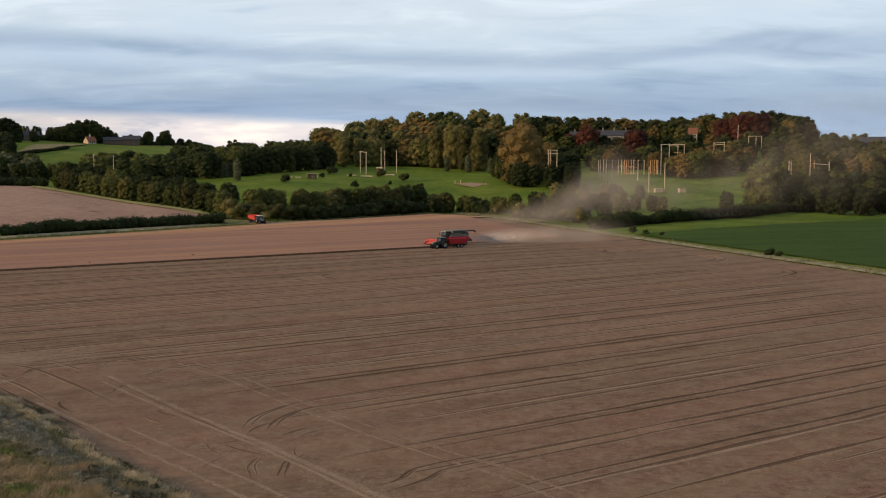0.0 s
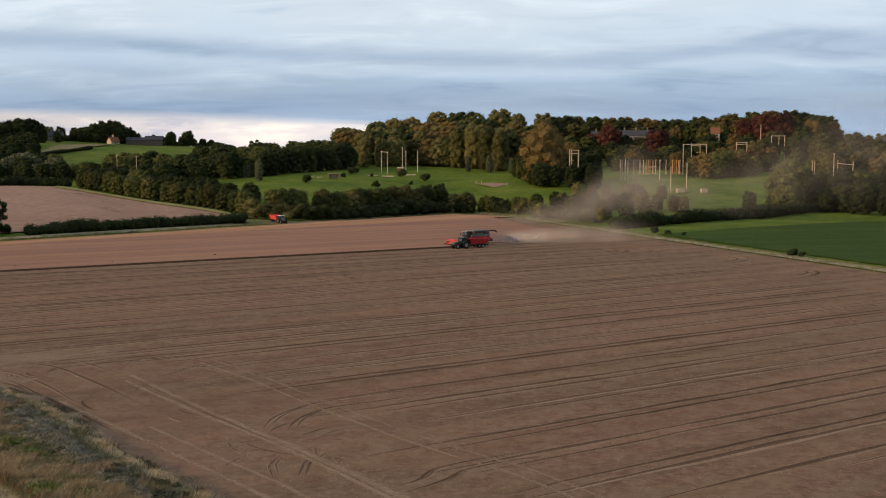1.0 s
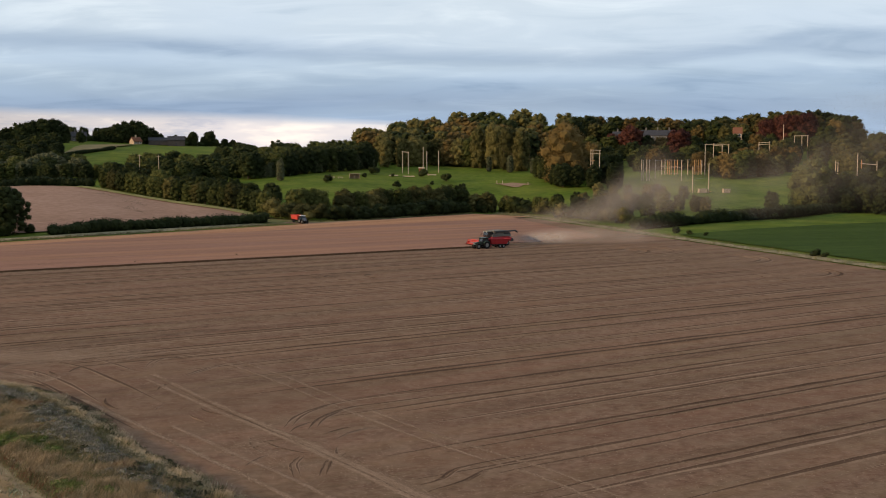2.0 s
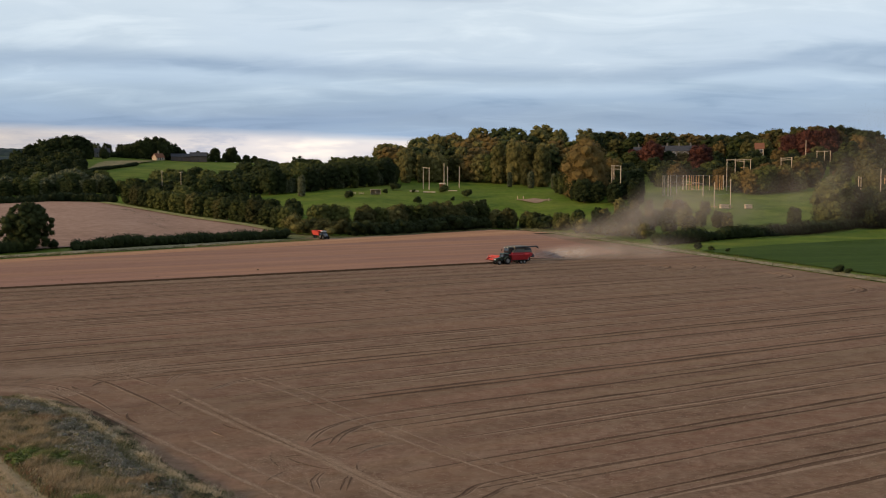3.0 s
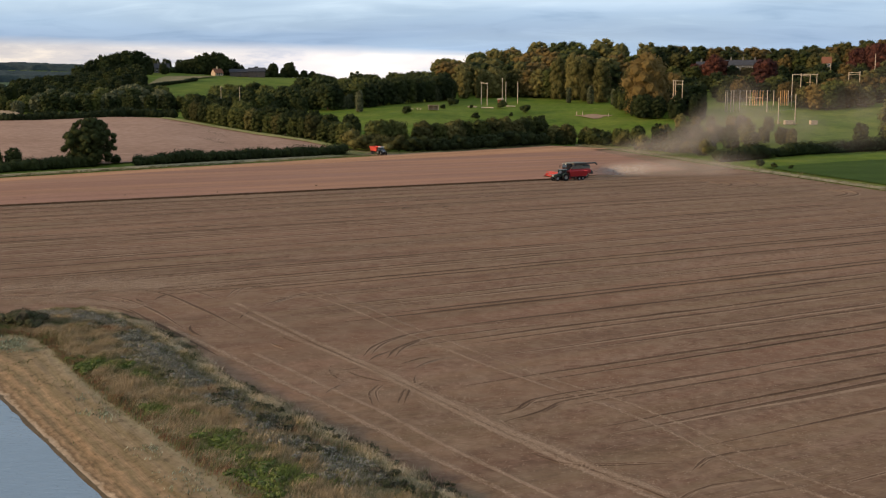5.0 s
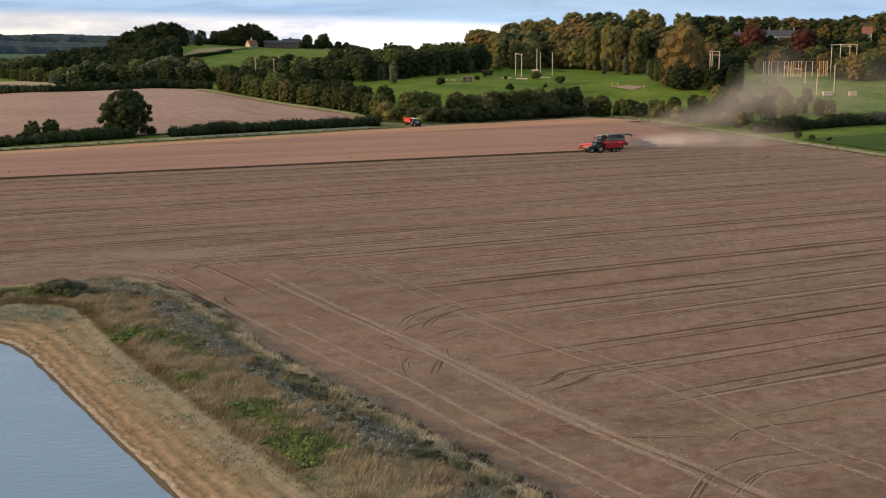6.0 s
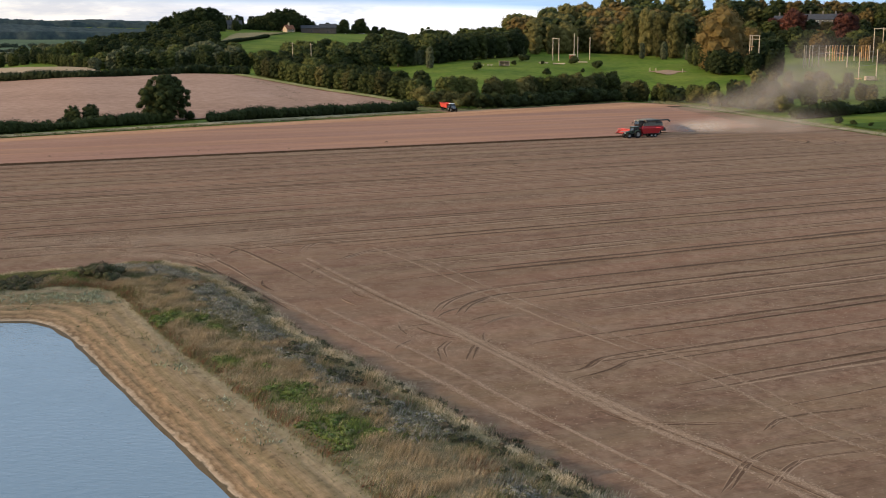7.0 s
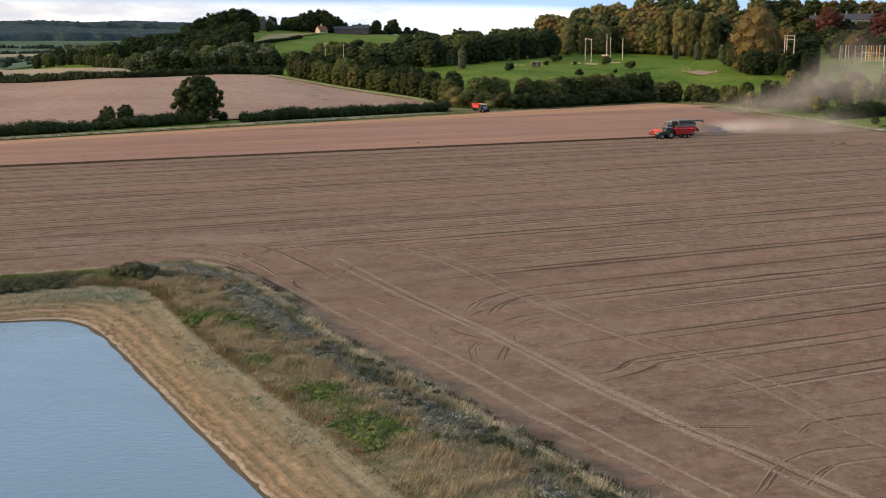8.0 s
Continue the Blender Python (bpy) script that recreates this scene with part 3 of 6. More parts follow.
def trunk_bm(h, r, limbs, rng):
    bm = bmesh.new()

    def limb(p, q, r0, r1, n=6):
        ax = (Vector(q) - Vector(p)).normalized()
        s = ax.orthogonal().normalized()
        t = ax.cross(s)
        rows = []
        for k in range(3):
            c = Vector(p).lerp(Vector(q), k / 2) + (s * 0.12 * r0 * 3 if k == 1 else Vector())
            rr = r0 + (r1 - r0) * k / 2
            rows.append([bm.verts.new(c + (s * math.cos(a) + t * math.sin(a)) * rr) for a in [6.283 * i / n for i in range(n)]])
        for u, v in zip(rows, rows[1:]):
            for i in range(n):
                bm.faces.new((u[i], u[(i + 1) % n], v[(i + 1) % n], v[i]))
    limb((0, 0, -0.3), (0.02 * h, 0, h * 0.6), r, r * 0.4)
    for _ in range(limbs):
        z, a = rng.uniform(0.2, 0.45) * h, rng.uniform(0, 6.28)
        limb((0.01 * h, 0, z), (math.cos(a) * h * 0.25, math.sin(a) * h * 0.25, z + h * 0.22), r * 0.4, r * 0.12, 5)
    return bm


def lobes_for(form, rng, h):
    """Where the rounded masses of a crown sit, for a tree h metres high."""
    out = []
    if form in ("broad", "tall"):
        # a dome (or a tall column) of rounded boughs over a dark heart
        wide, mid, many = (0.41, 0.45, 32) if form == "broad" else (0.21, 0.46, 36)
        lean = rng.uniform(-0.03, 0.03, 2) * h
        for k in (0.32, 0.6) if form == "broad" else (0.2, 0.45, 0.7):
            out.append((lean[0] * k, lean[1] * k, k * h, wide * 0.76 * h))
        for i in range(many):
            v = min(0.97, -1.0 + 1.97 * (i + 0.5) / many + rng.uniform(-0.05, 0.05))
            a = i * 2.4 + rng.uniform(-0.35, 0.35)
            ring = math.sqrt(1 - v * v) ** (0.8 if form == "broad" else 0.6) if v > 0 else 1 + 0.2 * v
            r = h * (rng.uniform(0.10, 0.165) if form == "broad" else rng.uniform(0.062, 0.10))
            k = rng.uniform(0.86, 1.08)
            z = mid * h + ((h * (0.99 - mid) * min(k, 1.02) - r * 0.8) * v if v > 0 else (mid * h - r * 0.5) * v)
            out.append(((wide * h * k - r) * ring * math.cos(a) + lean[0], (wide * h * k - r) * ring * math.sin(a) + lean[1], z, r))
    elif form == "spread":
        out.append((0, 0, 0.54 * h, 0.41 * h))
        out.append((0, 0, 0.32 * h, 0.37 * h))
        for i in range(96):
            v = (i + 0.5) / 96
            z, a, r = h * (0.08 + 0.85 * v), i * 2.4 + rng.uniform(-0.3, 0.3), h * rng.uniform(0.045, 0.115)
            d = max(0.0, rng.uniform(0.44, 0.66) * h * math.sin(math.pi * min(1, 0.22 + 0.70 * v)) ** 0.75 - r)
            out.append((d * math.cos(a), d * math.sin(a), min(z, h - r * 0.85), r))
    else:
        for i in range(9):
            a, r = i * 2.4, h * rng.uniform(0.24, 0.36)
            d = h * rng.uniform(0.15, 0.42)
            out.append((d * math.cos(a), d * math.sin(a), max(r * 0.55, min(h - r * 0.75, h * rng.uniform(0.25, 0.75))), r))
    return out


# name: form, leaves, height of the pattern, leaf sprays, spray size, label, category, name, group
KINDS = {
    "oak": ("spread", "leaf_dark", 14.5, 15000, 0.34, "single dark-leaved oak in the field hedge", "tree", "oak_tree", ""),
    "green": ("broad", "leaf_green", 14.0, 3000, 0.56, "broad green deciduous tree on the wooded slope", "tree", "tree", "trees of the hillside wood"),
    "dark": ("broad", "leaf_dark", 14.0, 3000, 0.56, "dark green deciduous tree in shade", "tree", "tree", "trees of the hillside wood"),
    "olive": ("broad", "leaf_olive", 14.0, 3000, 0.56, "olive-green tree with sunlit crown", "tree", "tree", "trees of the hillside wood"),
    "amber": ("broad", "leaf_autumn", 26.0, 7000, 0.58, "large tree turning amber in early autumn", "tree", "tree", "trees of the hillside wood"),
    "copper": ("broad", "leaf_copper", 14.0, 3000, 0.56, "copper beech with dark red foliage", "tree", "copper_beech", "trees of the hillside wood"),
    "poplar": ("tall", "leaf_olive", 24.0, 4600, 0.58, "tall olive-green poplar at the edge of the wood", "tree", "poplar", "poplars at the wood edge"),
    "willow": ("tall", "leaf_grey", 9.0, 1500, 0.42, "slim grey-green young tree at the wood foot", "tree", "young_tree", "young trees at the wood foot"),
    "sallow": ("broad", "leaf_grey", 12.0, 2600, 0.5, "rounded grey-green tree at the valley edge", "tree", "tree", "trees of the hillside wood"),
    "bush": ("round", "leaf_dark", 4.0, 1000, 0.32, "rounded green bush on the grass", "bush", "bush", "bushes on the meadow"),
    "shrub": ("round", "leaf_olive", 5.0, 1200, 0.34, "straggling olive shrub at the field corner", "shrub", "shrub", "shrubs at the field edge"),
    "bramble": ("round", "dark_weed", 3.0, 1600, 0.16, "grey-brown bramble bush on the corner of the bank", "bush", "bramble_bush", "brambles on the bank"),
    "thorn": ("round", "leaf_dark", 5.0, 1200, 0.34, "dense dark thorn bush in the hedge line", "shrub", "thorn_bush", "shrubs at the field edge"),
}
VARIANTS = {"oak": 1, "amber": 2, "copper": 2}
patterns = {}
tree_rng = np.random.default_rng(11)


def plant(kind, x, y, h, z=None, lean=0.0):
    """One tree or bush of that kind, h metres high, rooted in the land."""
    form, leaf, h0, n_leaf, size, label, cat, name, group = KINDS[kind]
    z = land(x, y) - 0.1 if z is None else z
    var = int(tree_rng.integers(VARIANTS.get(kind, 3)))
    s = h / h0
    wide = s * tree_rng.uniform(0.92, 1.12)
    m = Matrix.Translation((x, y, z)) @ Matrix.Rotation(tree_rng.uniform(0, 6.28), 4, "Z") @ Matrix.Diagonal((wide, wide, s, 1))
    if (kind, var) in patterns:
        src = patterns[kind, var]
        ob = copy_thing(src, Matrix.Identity(4))
        ob.matrix_basis = m
        return ob
    rng = np.random.default_rng(100 + len(patterns) * 7)
    tree = thing(name, m, label, cat, group)
    v, f = leafy(rng, lobes_for(form, rng, h0), n_leaf, size, {"tall": 1.25, "broad": 0.86}.get(form, 0.8), 2 if kind == "oak" else 1)
    piece("crown", mesh_of("crown", v, f, M[leaf]), tree)
    part("trunk", trunk_bm(h0, h0 * (0.028 if form != "round" else 0.02), 5 if form == "broad" else 2, rng), M["bark"], tree)
    patterns[kind, var] = tree
    return tree


def plant_row(pts, step, kinds, hs, wob=1.5):
    """Trees along a line, mixed from kinds, heights between hs."""
    line = [Vector(p) for p in pts]
    for a, b in zip(line, line[1:]):
        n = max(1, round((b - a).length / step))
        for i in range(n):
            p = a.lerp(b, (i + tree_rng.uniform(0.1, 0.9)) / n) + Vector(tree_rng.uniform(-wob, wob, 2).tolist())
            plant(kinds[int(tree_rng.integers(len(kinds)))], p.x, p.y, float(tree_rng.uniform(*hs)))


def woodland(name, corners, nx, ny, kinds, hs, label, leaf_n=1150):
    """The depth of a wood between four corners, nx by ny crowns grown together into one mass."""
    a, b, c, d = [Vector(p) for p in corners]
    rng = np.random.default_rng(len(name) + int(abs(a.x) * 3 + abs(a.y)))
    verts, faces, slots, mats, count = [], [], [], [], 0
    for j in range(ny):
        for i in range(nx):
            u, v = (i + 0.5 + rng.uniform(-0.38, 0.38) + 0.25 * (j % 2)) / nx, (j + 0.5 + rng.uniform(-0.3, 0.3)) / ny
            p = (a * (1 - u) + b * u) * (1 - v) + (d * (1 - u) + c * u) * v
            form, leaf = KINDS[kinds[int(rng.integers(len(kinds)))]][:2]
            h = float(rng.uniform(*hs))
            vs, fs = leafy(rng, lobes_for(form, rng, h), leaf_n, 0.72, 1.25 if form == "tall" else 0.86)
            if M[leaf] not in mats:
                mats.append(M[leaf])
            verts.append(vs * (1.18, 1.18, 1.0) + (p.x, p.y, land(p.x, p.y) - 0.3))
            faces += [tuple(k + count for k in f) for f in fs]
            slots += [mats.index(M[leaf])] * len(fs)
            count += len(vs)
    tagged(new(name, mesh_of(name, np.concatenate(verts), faces, mats, False, slots)), label, "woodland", kind="stuff")


def hedge(name, pts, height, width, leaf, label, size=0.42, dens=26.0, wild=0.5):
    """A dense hedge along a line: overlapping lumps with sprays all over, one mesh."""
    rng = np.random.default_rng(len(name) * 13 + int(abs(pts[0][0])))
    lobes, total = [], 0.0
    for a, b in zip(pts, pts[1:]):
        a, b = Vector(a), Vector(b)
        L = (b - a).length
        total += L
        n = max(2, int(L / (width * 0.25)))
        for i in range(n * 2):
            p = a.lerp(b, (i // 2 + 0.5 + rng.uniform(-0.35, 0.35)) / n)
            hh = height * (1 + wild * noise.noise((p.x * 0.06, p.y * 0.06, 9)) + rng.uniform(-0.10, 0.10))
            r = min(width * 0.55, hh * 0.55)
            z = max(hh - r * 0.9, r * 0.5) if i % 2 else r * 0.55
            lobes.append((p.x + rng.uniform(-0.22, 0.22) * width, p.y + rng.uniform(-0.22, 0.22) * width, land(p.x, p.y) + z, r))
    v, f = leafy(rng, lobes, int(total * height * dens), size, 0.9)
    ob = tagged(new(name, mesh_of(name, v, f, M[leaf])), label, "hedge")
    return ob


def build_trees():
    plant("oak", -143.5, 325, 14.8)
    for x, y, h in ((-164, 299, 3.4), (-168, 297, 2.6), (-151, 313, 2.6), (-138, 331, 3.2), (-133.5, 337, 2.4)):
        plant("thorn", x, y, h)
    for x, y, h in ((-162.5, 303.5, 6.2), (-158.3, 306, 6.6)):
        plant("dark", x, y, h)
    # the tree line between pale field and meadow
    plant_row([(-180, 515), (-142, 480), (-107, 446), (-82, 424)], 6.6, ["green", "olive", "green", "dark"], (9.2, 10.8), 0.6)
    plant_row([(-170, 528), (-122, 486), (-76, 436)], 8.0, ["green", "dark", "dark"], (9, 11))
    # behind the far edge of the stubble
    plant_row([(-74, 420), (-52, 438), (-30, 464), (-10, 490)], 5.5, ["dark", "green", "olive", "green"], (11, 13))
    for x, y, h in ((-76, 411, 6.5), (-71, 413, 7.5), (-66.5, 412, 6.5), (-62, 414, 7), (-79, 415, 8)):
        plant("shrub", x, y, h)
    plant_row([(-57, 413), (-46, 428), (-22, 462), (-8, 482)], 3.6, ["thorn"], (5, 7.5), 0.6)
    plant_row([(-6, 486), (12, 480), (30, 462)], 4.0, ["shrub", "green", "thorn", "olive"], (6, 10))
    plant_row([(28, 452), (42, 420), (52, 400)], 4.5, ["shrub", "dark", "thorn"], (4, 7))
    plant_row([(0, 500), (40, 480), (66, 460), (92, 450)], 5.5, ["dark", "olive", "green"], (6, 9))
    plant_row([(36, 446), (54, 430), (70, 424)], 5.0, ["dark", "green", "dark"], (6.5, 9))
    # east hedge and its trees
    plant("green", 134, 468, 23)
    plant("dark", 148, 487, 17)
    plant("dark", 118.5, 466, 8.5)
    plant_row([(136, 470), (170, 492), (215, 515)], 7.0, ["dark", "dark", "green"], (9, 12))
    for x, y, h in ((163.5, 456.6, 15.5), (171, 452, 12.5), (157, 464, 13), (181, 462, 12.5), (192, 470, 13), (205, 480, 12), (149, 462, 9)):
        plant("dark", x, y, h)
    for x, y, h in ((126, 618, 12), (131, 616, 13.5), (136, 618, 13), (131, 606, 12), (137, 608, 14), (142, 612, 13), (151, 616, 13), (160, 620, 12), (145, 626, 15), (156, 634, 14), (167, 640, 15)):
        plant(("olive", "green", "olive", "amber")[int(x) % 4], x, y, h)
    plant_row([(150, 538), (172, 552), (200, 566)], 6.5, ["dark", "green", "dark"], (9, 12))
    plant_row([(165, 500), (200, 525), (240, 545)], 8.0, ["dark", "green", "dark"], (12, 15))
    # front of the wood above the meadow
    plant_row([(-215, 575), (-165, 545), (-128, 556)], 7.0, ["dark", "green"], (8, 10.5))
    plant_row([(-128, 574), (-108, 588), (-89, 618), (-64, 660)], 8.0, ["dark", "green", "dark"], (13, 16))
    plant_row([(-118, 578), (-90, 612), (-66, 652)], 4.5, ["willow"], (7, 10))
    plant_row([(-62, 664), (-30, 692), (-6, 682)], 8.5, ["green", "poplar", "olive", "olive"], (17, 20))
    for x, y, h in ((-4, 676, 26), (5, 670, 28), (13, 662, 27), (21, 655, 25)):
        plant("poplar", x, y, h)
    for x, y, h in ((2, 652, 9), (14, 646, 10), (27, 640, 9)):
        plant("willow", x, y, h)
    plant("amber", 42, 588, 33)
    plant_row([(30, 622), (38, 574), (56, 562), (72, 556)], 7.0, ["dark", "green", "dark"], (10, 13))
    plant_row([(52, 530), (70, 520), (90, 512)], 6.0, ["olive", "dark", "green"], (5.5, 8))
    plant_row([(56, 582), (68, 579)], 7.0, ["dark", "olive", "dark"], (11, 14))
    for x, y, h in ((176, 775, 16), (190, 772, 15), (168, 790, 15)):
        plant("olive", x, y, h)
    plant_row([(52, 600), (70, 602)], 8.0, ["dark", "olive", "green"], (11, 15))
    # east slope
    plant_row([(120, 650), (150, 648), (178, 636), (210, 610), (250, 600)], 9.0, ["olive", "green", "amber"], (10, 14))
    for x, y, h in ((97, 752, 21), (126, 727, 22), (200, 755, 24), (212, 750, 25), (190, 760, 21), (86, 765, 14)):
        plant("copper", x, y, h)
    for x, y, h in ((231, 748, 19), (222, 760, 18), (66, 700, 15), (150, 800, 15)):
        plant("amber", x, y, h)
    for x, y, h in ((196, 600, 15), (230, 610, 16), (262, 600, 14), (292, 640, 14)):
        plant("olive", x, y, h)
    # west hilltop
    for x, y, h in ((-355, 858, 20), (-363, 854, 19), (-372, 850, 17), (-349, 872, 21), (-380, 846, 14), (-340.5, 865, 20), (-336, 872, 17), (-347, 862, 20), (-327, 929, 10.5), (-323, 930, 12), (-317, 932, 13.5), (-312, 934, 17.5), (-307, 941, 19), (-301, 943, 20.5), (-295, 945, 19.5), (-252, 952, 13.4), (-238, 956, 14), (-226, 959, 7.6), (-219, 960, 7), (-324, 882, 6.5), (-331, 868, 8), (-333, 905, 9), (-290, 985, 11), (-278, 990, 10), (-270, 992, 9), (-254, 996, 9), (-240, 985, 7), (-352, 905, 10), (-343, 915, 12), (-322, 948, 9), (-312, 925, 5), (-330, 905, 6), (-308, 966, 17), (-331, 955, 13), (-345, 945, 12), (-318, 960, 15), (-296, 968, 12), (-300, 990, 16),
                    (-372, 900, 16), (-360, 915, 14), (-352, 925, 12), (-304, 972, 18), (-313, 968, 14), (-338, 960, 12), (-326, 962, 13), (-262, 985, 10), (-248, 990, 10), (-320, 930, 7)):
        plant("dark", x, y, h)
    plant("green", -338, 520, 6.5)
    plant_row([(-296, 572), (-330, 612), (-372, 660), (-420, 690)], 8, ["green", "green", "dark"], (6, 9))
    plant_row([(-258, 566), (-200, 556)], 8, ["green", "dark"], (8, 11))


build_trees()
woodland("west_wood", [(-188, 570), (-130, 568), (-135, 650), (-205, 640)], 8, 4, ["dark", "green", "dark"], (9.5, 12), "dark mixed wood below the hill pasture")
woodland("middle_wood", [(-130, 600), (-66, 676), (-85, 790), (-182, 722)], 9, 5, ["dark", "green", "dark", "dark"], (10.5, 13.5), "dense dark green wood on the slope")
woodland("poplar_wood", [(-66, 690), (36, 670), (66, 860), (-95, 830)], 10, 7, ["olive", "green", "poplar", "olive", "amber", "dark"], (17.5, 22), "tall olive-green wood crowning the hill")
woodland("east_wood", [(62, 646), (190, 668), (205, 760), (66, 775)], 12, 5, ["olive", "green", "dark", "dark", "amber"], (9.5, 14), "mixed wood in green and bronze on the slope")
woodland("crest_wood", [(60, 812), (255, 765), (280, 870), (65, 900)], 16, 4, ["green", "olive", "olive", "amber", "dark"], (15, 19), "belt of mixed trees along the crest")
woodland("east_end_wood", [(188, 612), (330, 570), (430, 760), (200, 775)], 11, 6, ["olive", "green", "olive"], (14, 18), "hazy mixed trees at the end of the slope")
woodland("valley_wood", [(-284, 545), (-206, 566), (-232, 640), (-318, 640)], 9, 5, ["green", "sallow", "sallow", "dark"], (8, 12), "dark rounded trees above the pale field")
woodland("slope_wood", [(-430, 700), (-350, 655), (-392, 760), (-490, 800)], 8, 3, ["dark", "sallow", "green"], (6, 10), "scattered dark trees falling into the valley")
woodland("hill_wood", [(-345, 655), (-262, 672), (-325, 840), (-405, 790)], 10, 8, ["dark", "dark", "green"], (8, 11), "dark wood on the shoulder of the hill")


def far_canopy(name, corners, n, m, label, tall=10.0):
    """Woodland far across the valley: one closed canopy, bumpy with crowns, running down to the ground at its rim."""
    a, b, c, d = [Vector(p) for p in corners]
    verts, faces = [], []
    for j in range(m + 1):
        for i in range(n + 1):
            u, v = i / n, j / m
            p = (a * (1 - u) + b * u) * (1 - v) + (d * (1 - u) + c * u) * v
            p = p + Vector((noise.noise((p.x * 0.02, p.y * 0.02, 1)), noise.noise((p.x * 0.02, p.y * 0.02, 8)))) * 14
            rim = i in (0, n) or j in (0, m)
            crown = 1 - abs(noise.noise((p.x * 0.055, p.y * 0.055, 5))) * 1.1 + 0.35 * noise.noise((p.x * 0.13, p.y * 0.13, 2))
            verts.append((p.x, p.y, land(p.x, p.y) + (-1.0 if rim else tall * (0.6 + 0.55 * crown + 0.4 * noise.noise((p.x * 0.008, p.y * 0.008, 3)) + 1.1 * noise.noise((p.x * 0.0028, p.y * 0.0028, 3))))))
    for j in range(m):
        for i in range(n):
            q = j * (n + 1) + i
            faces.append((q, q + 1, q + n + 2, q + n + 1))
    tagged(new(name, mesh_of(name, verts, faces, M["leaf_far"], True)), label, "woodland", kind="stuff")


def far_trees(name, corners, n, r, label):
    """Scattered trees and hedgerows down in the valley."""
    a, b, c, d = [Vector(p) for p in corners]
    rng = np.random.default_rng(int(abs(a.x)))
    lobes = []
    for _ in range(n):
        u, v = rng.uniform(0, 1, 2)
        p = (a * (1 - u) + b * u) * (1 - v) + (d * (1 - u) + c * u) * v
        q = r * rng.uniform(0.5, 1.0)
        for k in range(3):
            e = q * rng.uniform(0.55, 0.9)
            lobes.append((p.x + rng.normal(0, q * 0.45), p.y + rng.normal(0, q * 0.45), land(p.x, p.y) + e * rng.uniform(0.4, 1.0), e))
    v, f = leafy(rng, lobes, n * 60, r * 0.2)
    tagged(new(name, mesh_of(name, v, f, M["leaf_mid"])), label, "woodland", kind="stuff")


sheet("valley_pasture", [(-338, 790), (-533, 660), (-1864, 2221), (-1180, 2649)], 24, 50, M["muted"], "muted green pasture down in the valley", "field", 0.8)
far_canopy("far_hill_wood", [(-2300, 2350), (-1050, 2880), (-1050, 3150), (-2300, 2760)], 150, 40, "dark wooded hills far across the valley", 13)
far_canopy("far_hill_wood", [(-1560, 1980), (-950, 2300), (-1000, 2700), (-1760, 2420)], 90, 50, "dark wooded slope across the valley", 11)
far_trees("valley_trees", [(-800, 1050), (-480, 1000), (-560, 1350), (-1000, 1400)], 60, 7, "scattered dark trees and hedgerows in the valley")
far_trees("valley_trees", [(-560, 760), (-440, 800), (-450, 900), (-620, 880)], 26, 6, "line of rounded trees in the valley")
far_trees("valley_hedge", [(-1250, 1560), (-700, 1700), (-710, 1715), (-1260, 1575)], 110, 6, "dark hedgerow between valley fields")
far_trees("valley_hedge", [(-1400, 1850), (-800, 2000), (-810, 2020), (-1410, 1870)], 110, 7, "dark hedgerow between valley fields")
far_trees("valley_hedge", [(-900, 1230), (-560, 1180), (-562, 1190), (-905, 1242)], 90, 4, "dark hedgerow between valley fields")
sheet("valley_field", [(-960, 1450), (-640, 1480), (-680, 1640), (-1050, 1560)], 10, 8, M["straw"], "pale field far down in the valley", "field", 1.4)
hedge("west_hedge", [(-330, 40), (-250, 160), (-184, 252), (-160, 296), (-141, 323)], 3.3, 3.6, "leaf_dark", "dark trimmed field hedge above a grass verge")
hedge("west_hedge", [(-131, 329), (-110, 357), (-88, 384), (-79, 396)], 3.6, 4.2, "leaf_dark", "dark overgrown field hedge")
hedge("hilltop_hedge", [(-352, 915), (-320, 950), (-290, 975), (-250, 990), (-215, 990)], 4.0, 4.5, "leaf_dark", "dark ragged hedge along the hilltop", 0.9, 3.0)
hedge("hill_hedge", [(-280, 726), (-273, 760), (-268, 795)], 2.4, 3.0, "leaf_dark", "low dark hedge across the hill pasture")
hedge("far_hedge", [(-350, 524), (-255, 492), (-208, 520), (-186, 520)], 4.2, 4.5, "leaf_dark", "low dark hedge behind the pale field")
hedge("east_hedge", [(50, 372), (76, 392), (104, 422), (142, 462), (200, 496), (300, 540)], 4.4, 5.0, "leaf_dark", "dark hedge along the green pasture")


# ---- shaping helpers for built things ----
def box(bm, x0, x1, y0, y1, z0, z1, bev=0.04, top=(0, 0)):
    """A bevelled box, its top drawn in by top."""
    r = bmesh.ops.create_cube(bm, size=1)["verts"]
    for v in r:
        k = v.co.z > 0
        v.co = (x0 + (v.co.x + 0.5) * (x1 - x0), y0 + (v.co.y + 0.5) * (y1 - y0), z1 if k else z0)
        if k:
            v.co.x += top[0] if v.co.x < (x0 + x1) / 2 else -top[0]
            v.co.y += top[1] if v.co.y < (y0 + y1) / 2 else -top[1]
    if bev:
        bmesh.ops.bevel(bm, geom=list({e for v in r for e in v.link_edges}), offset=bev, segments=1, affect="EDGES")
    return bm


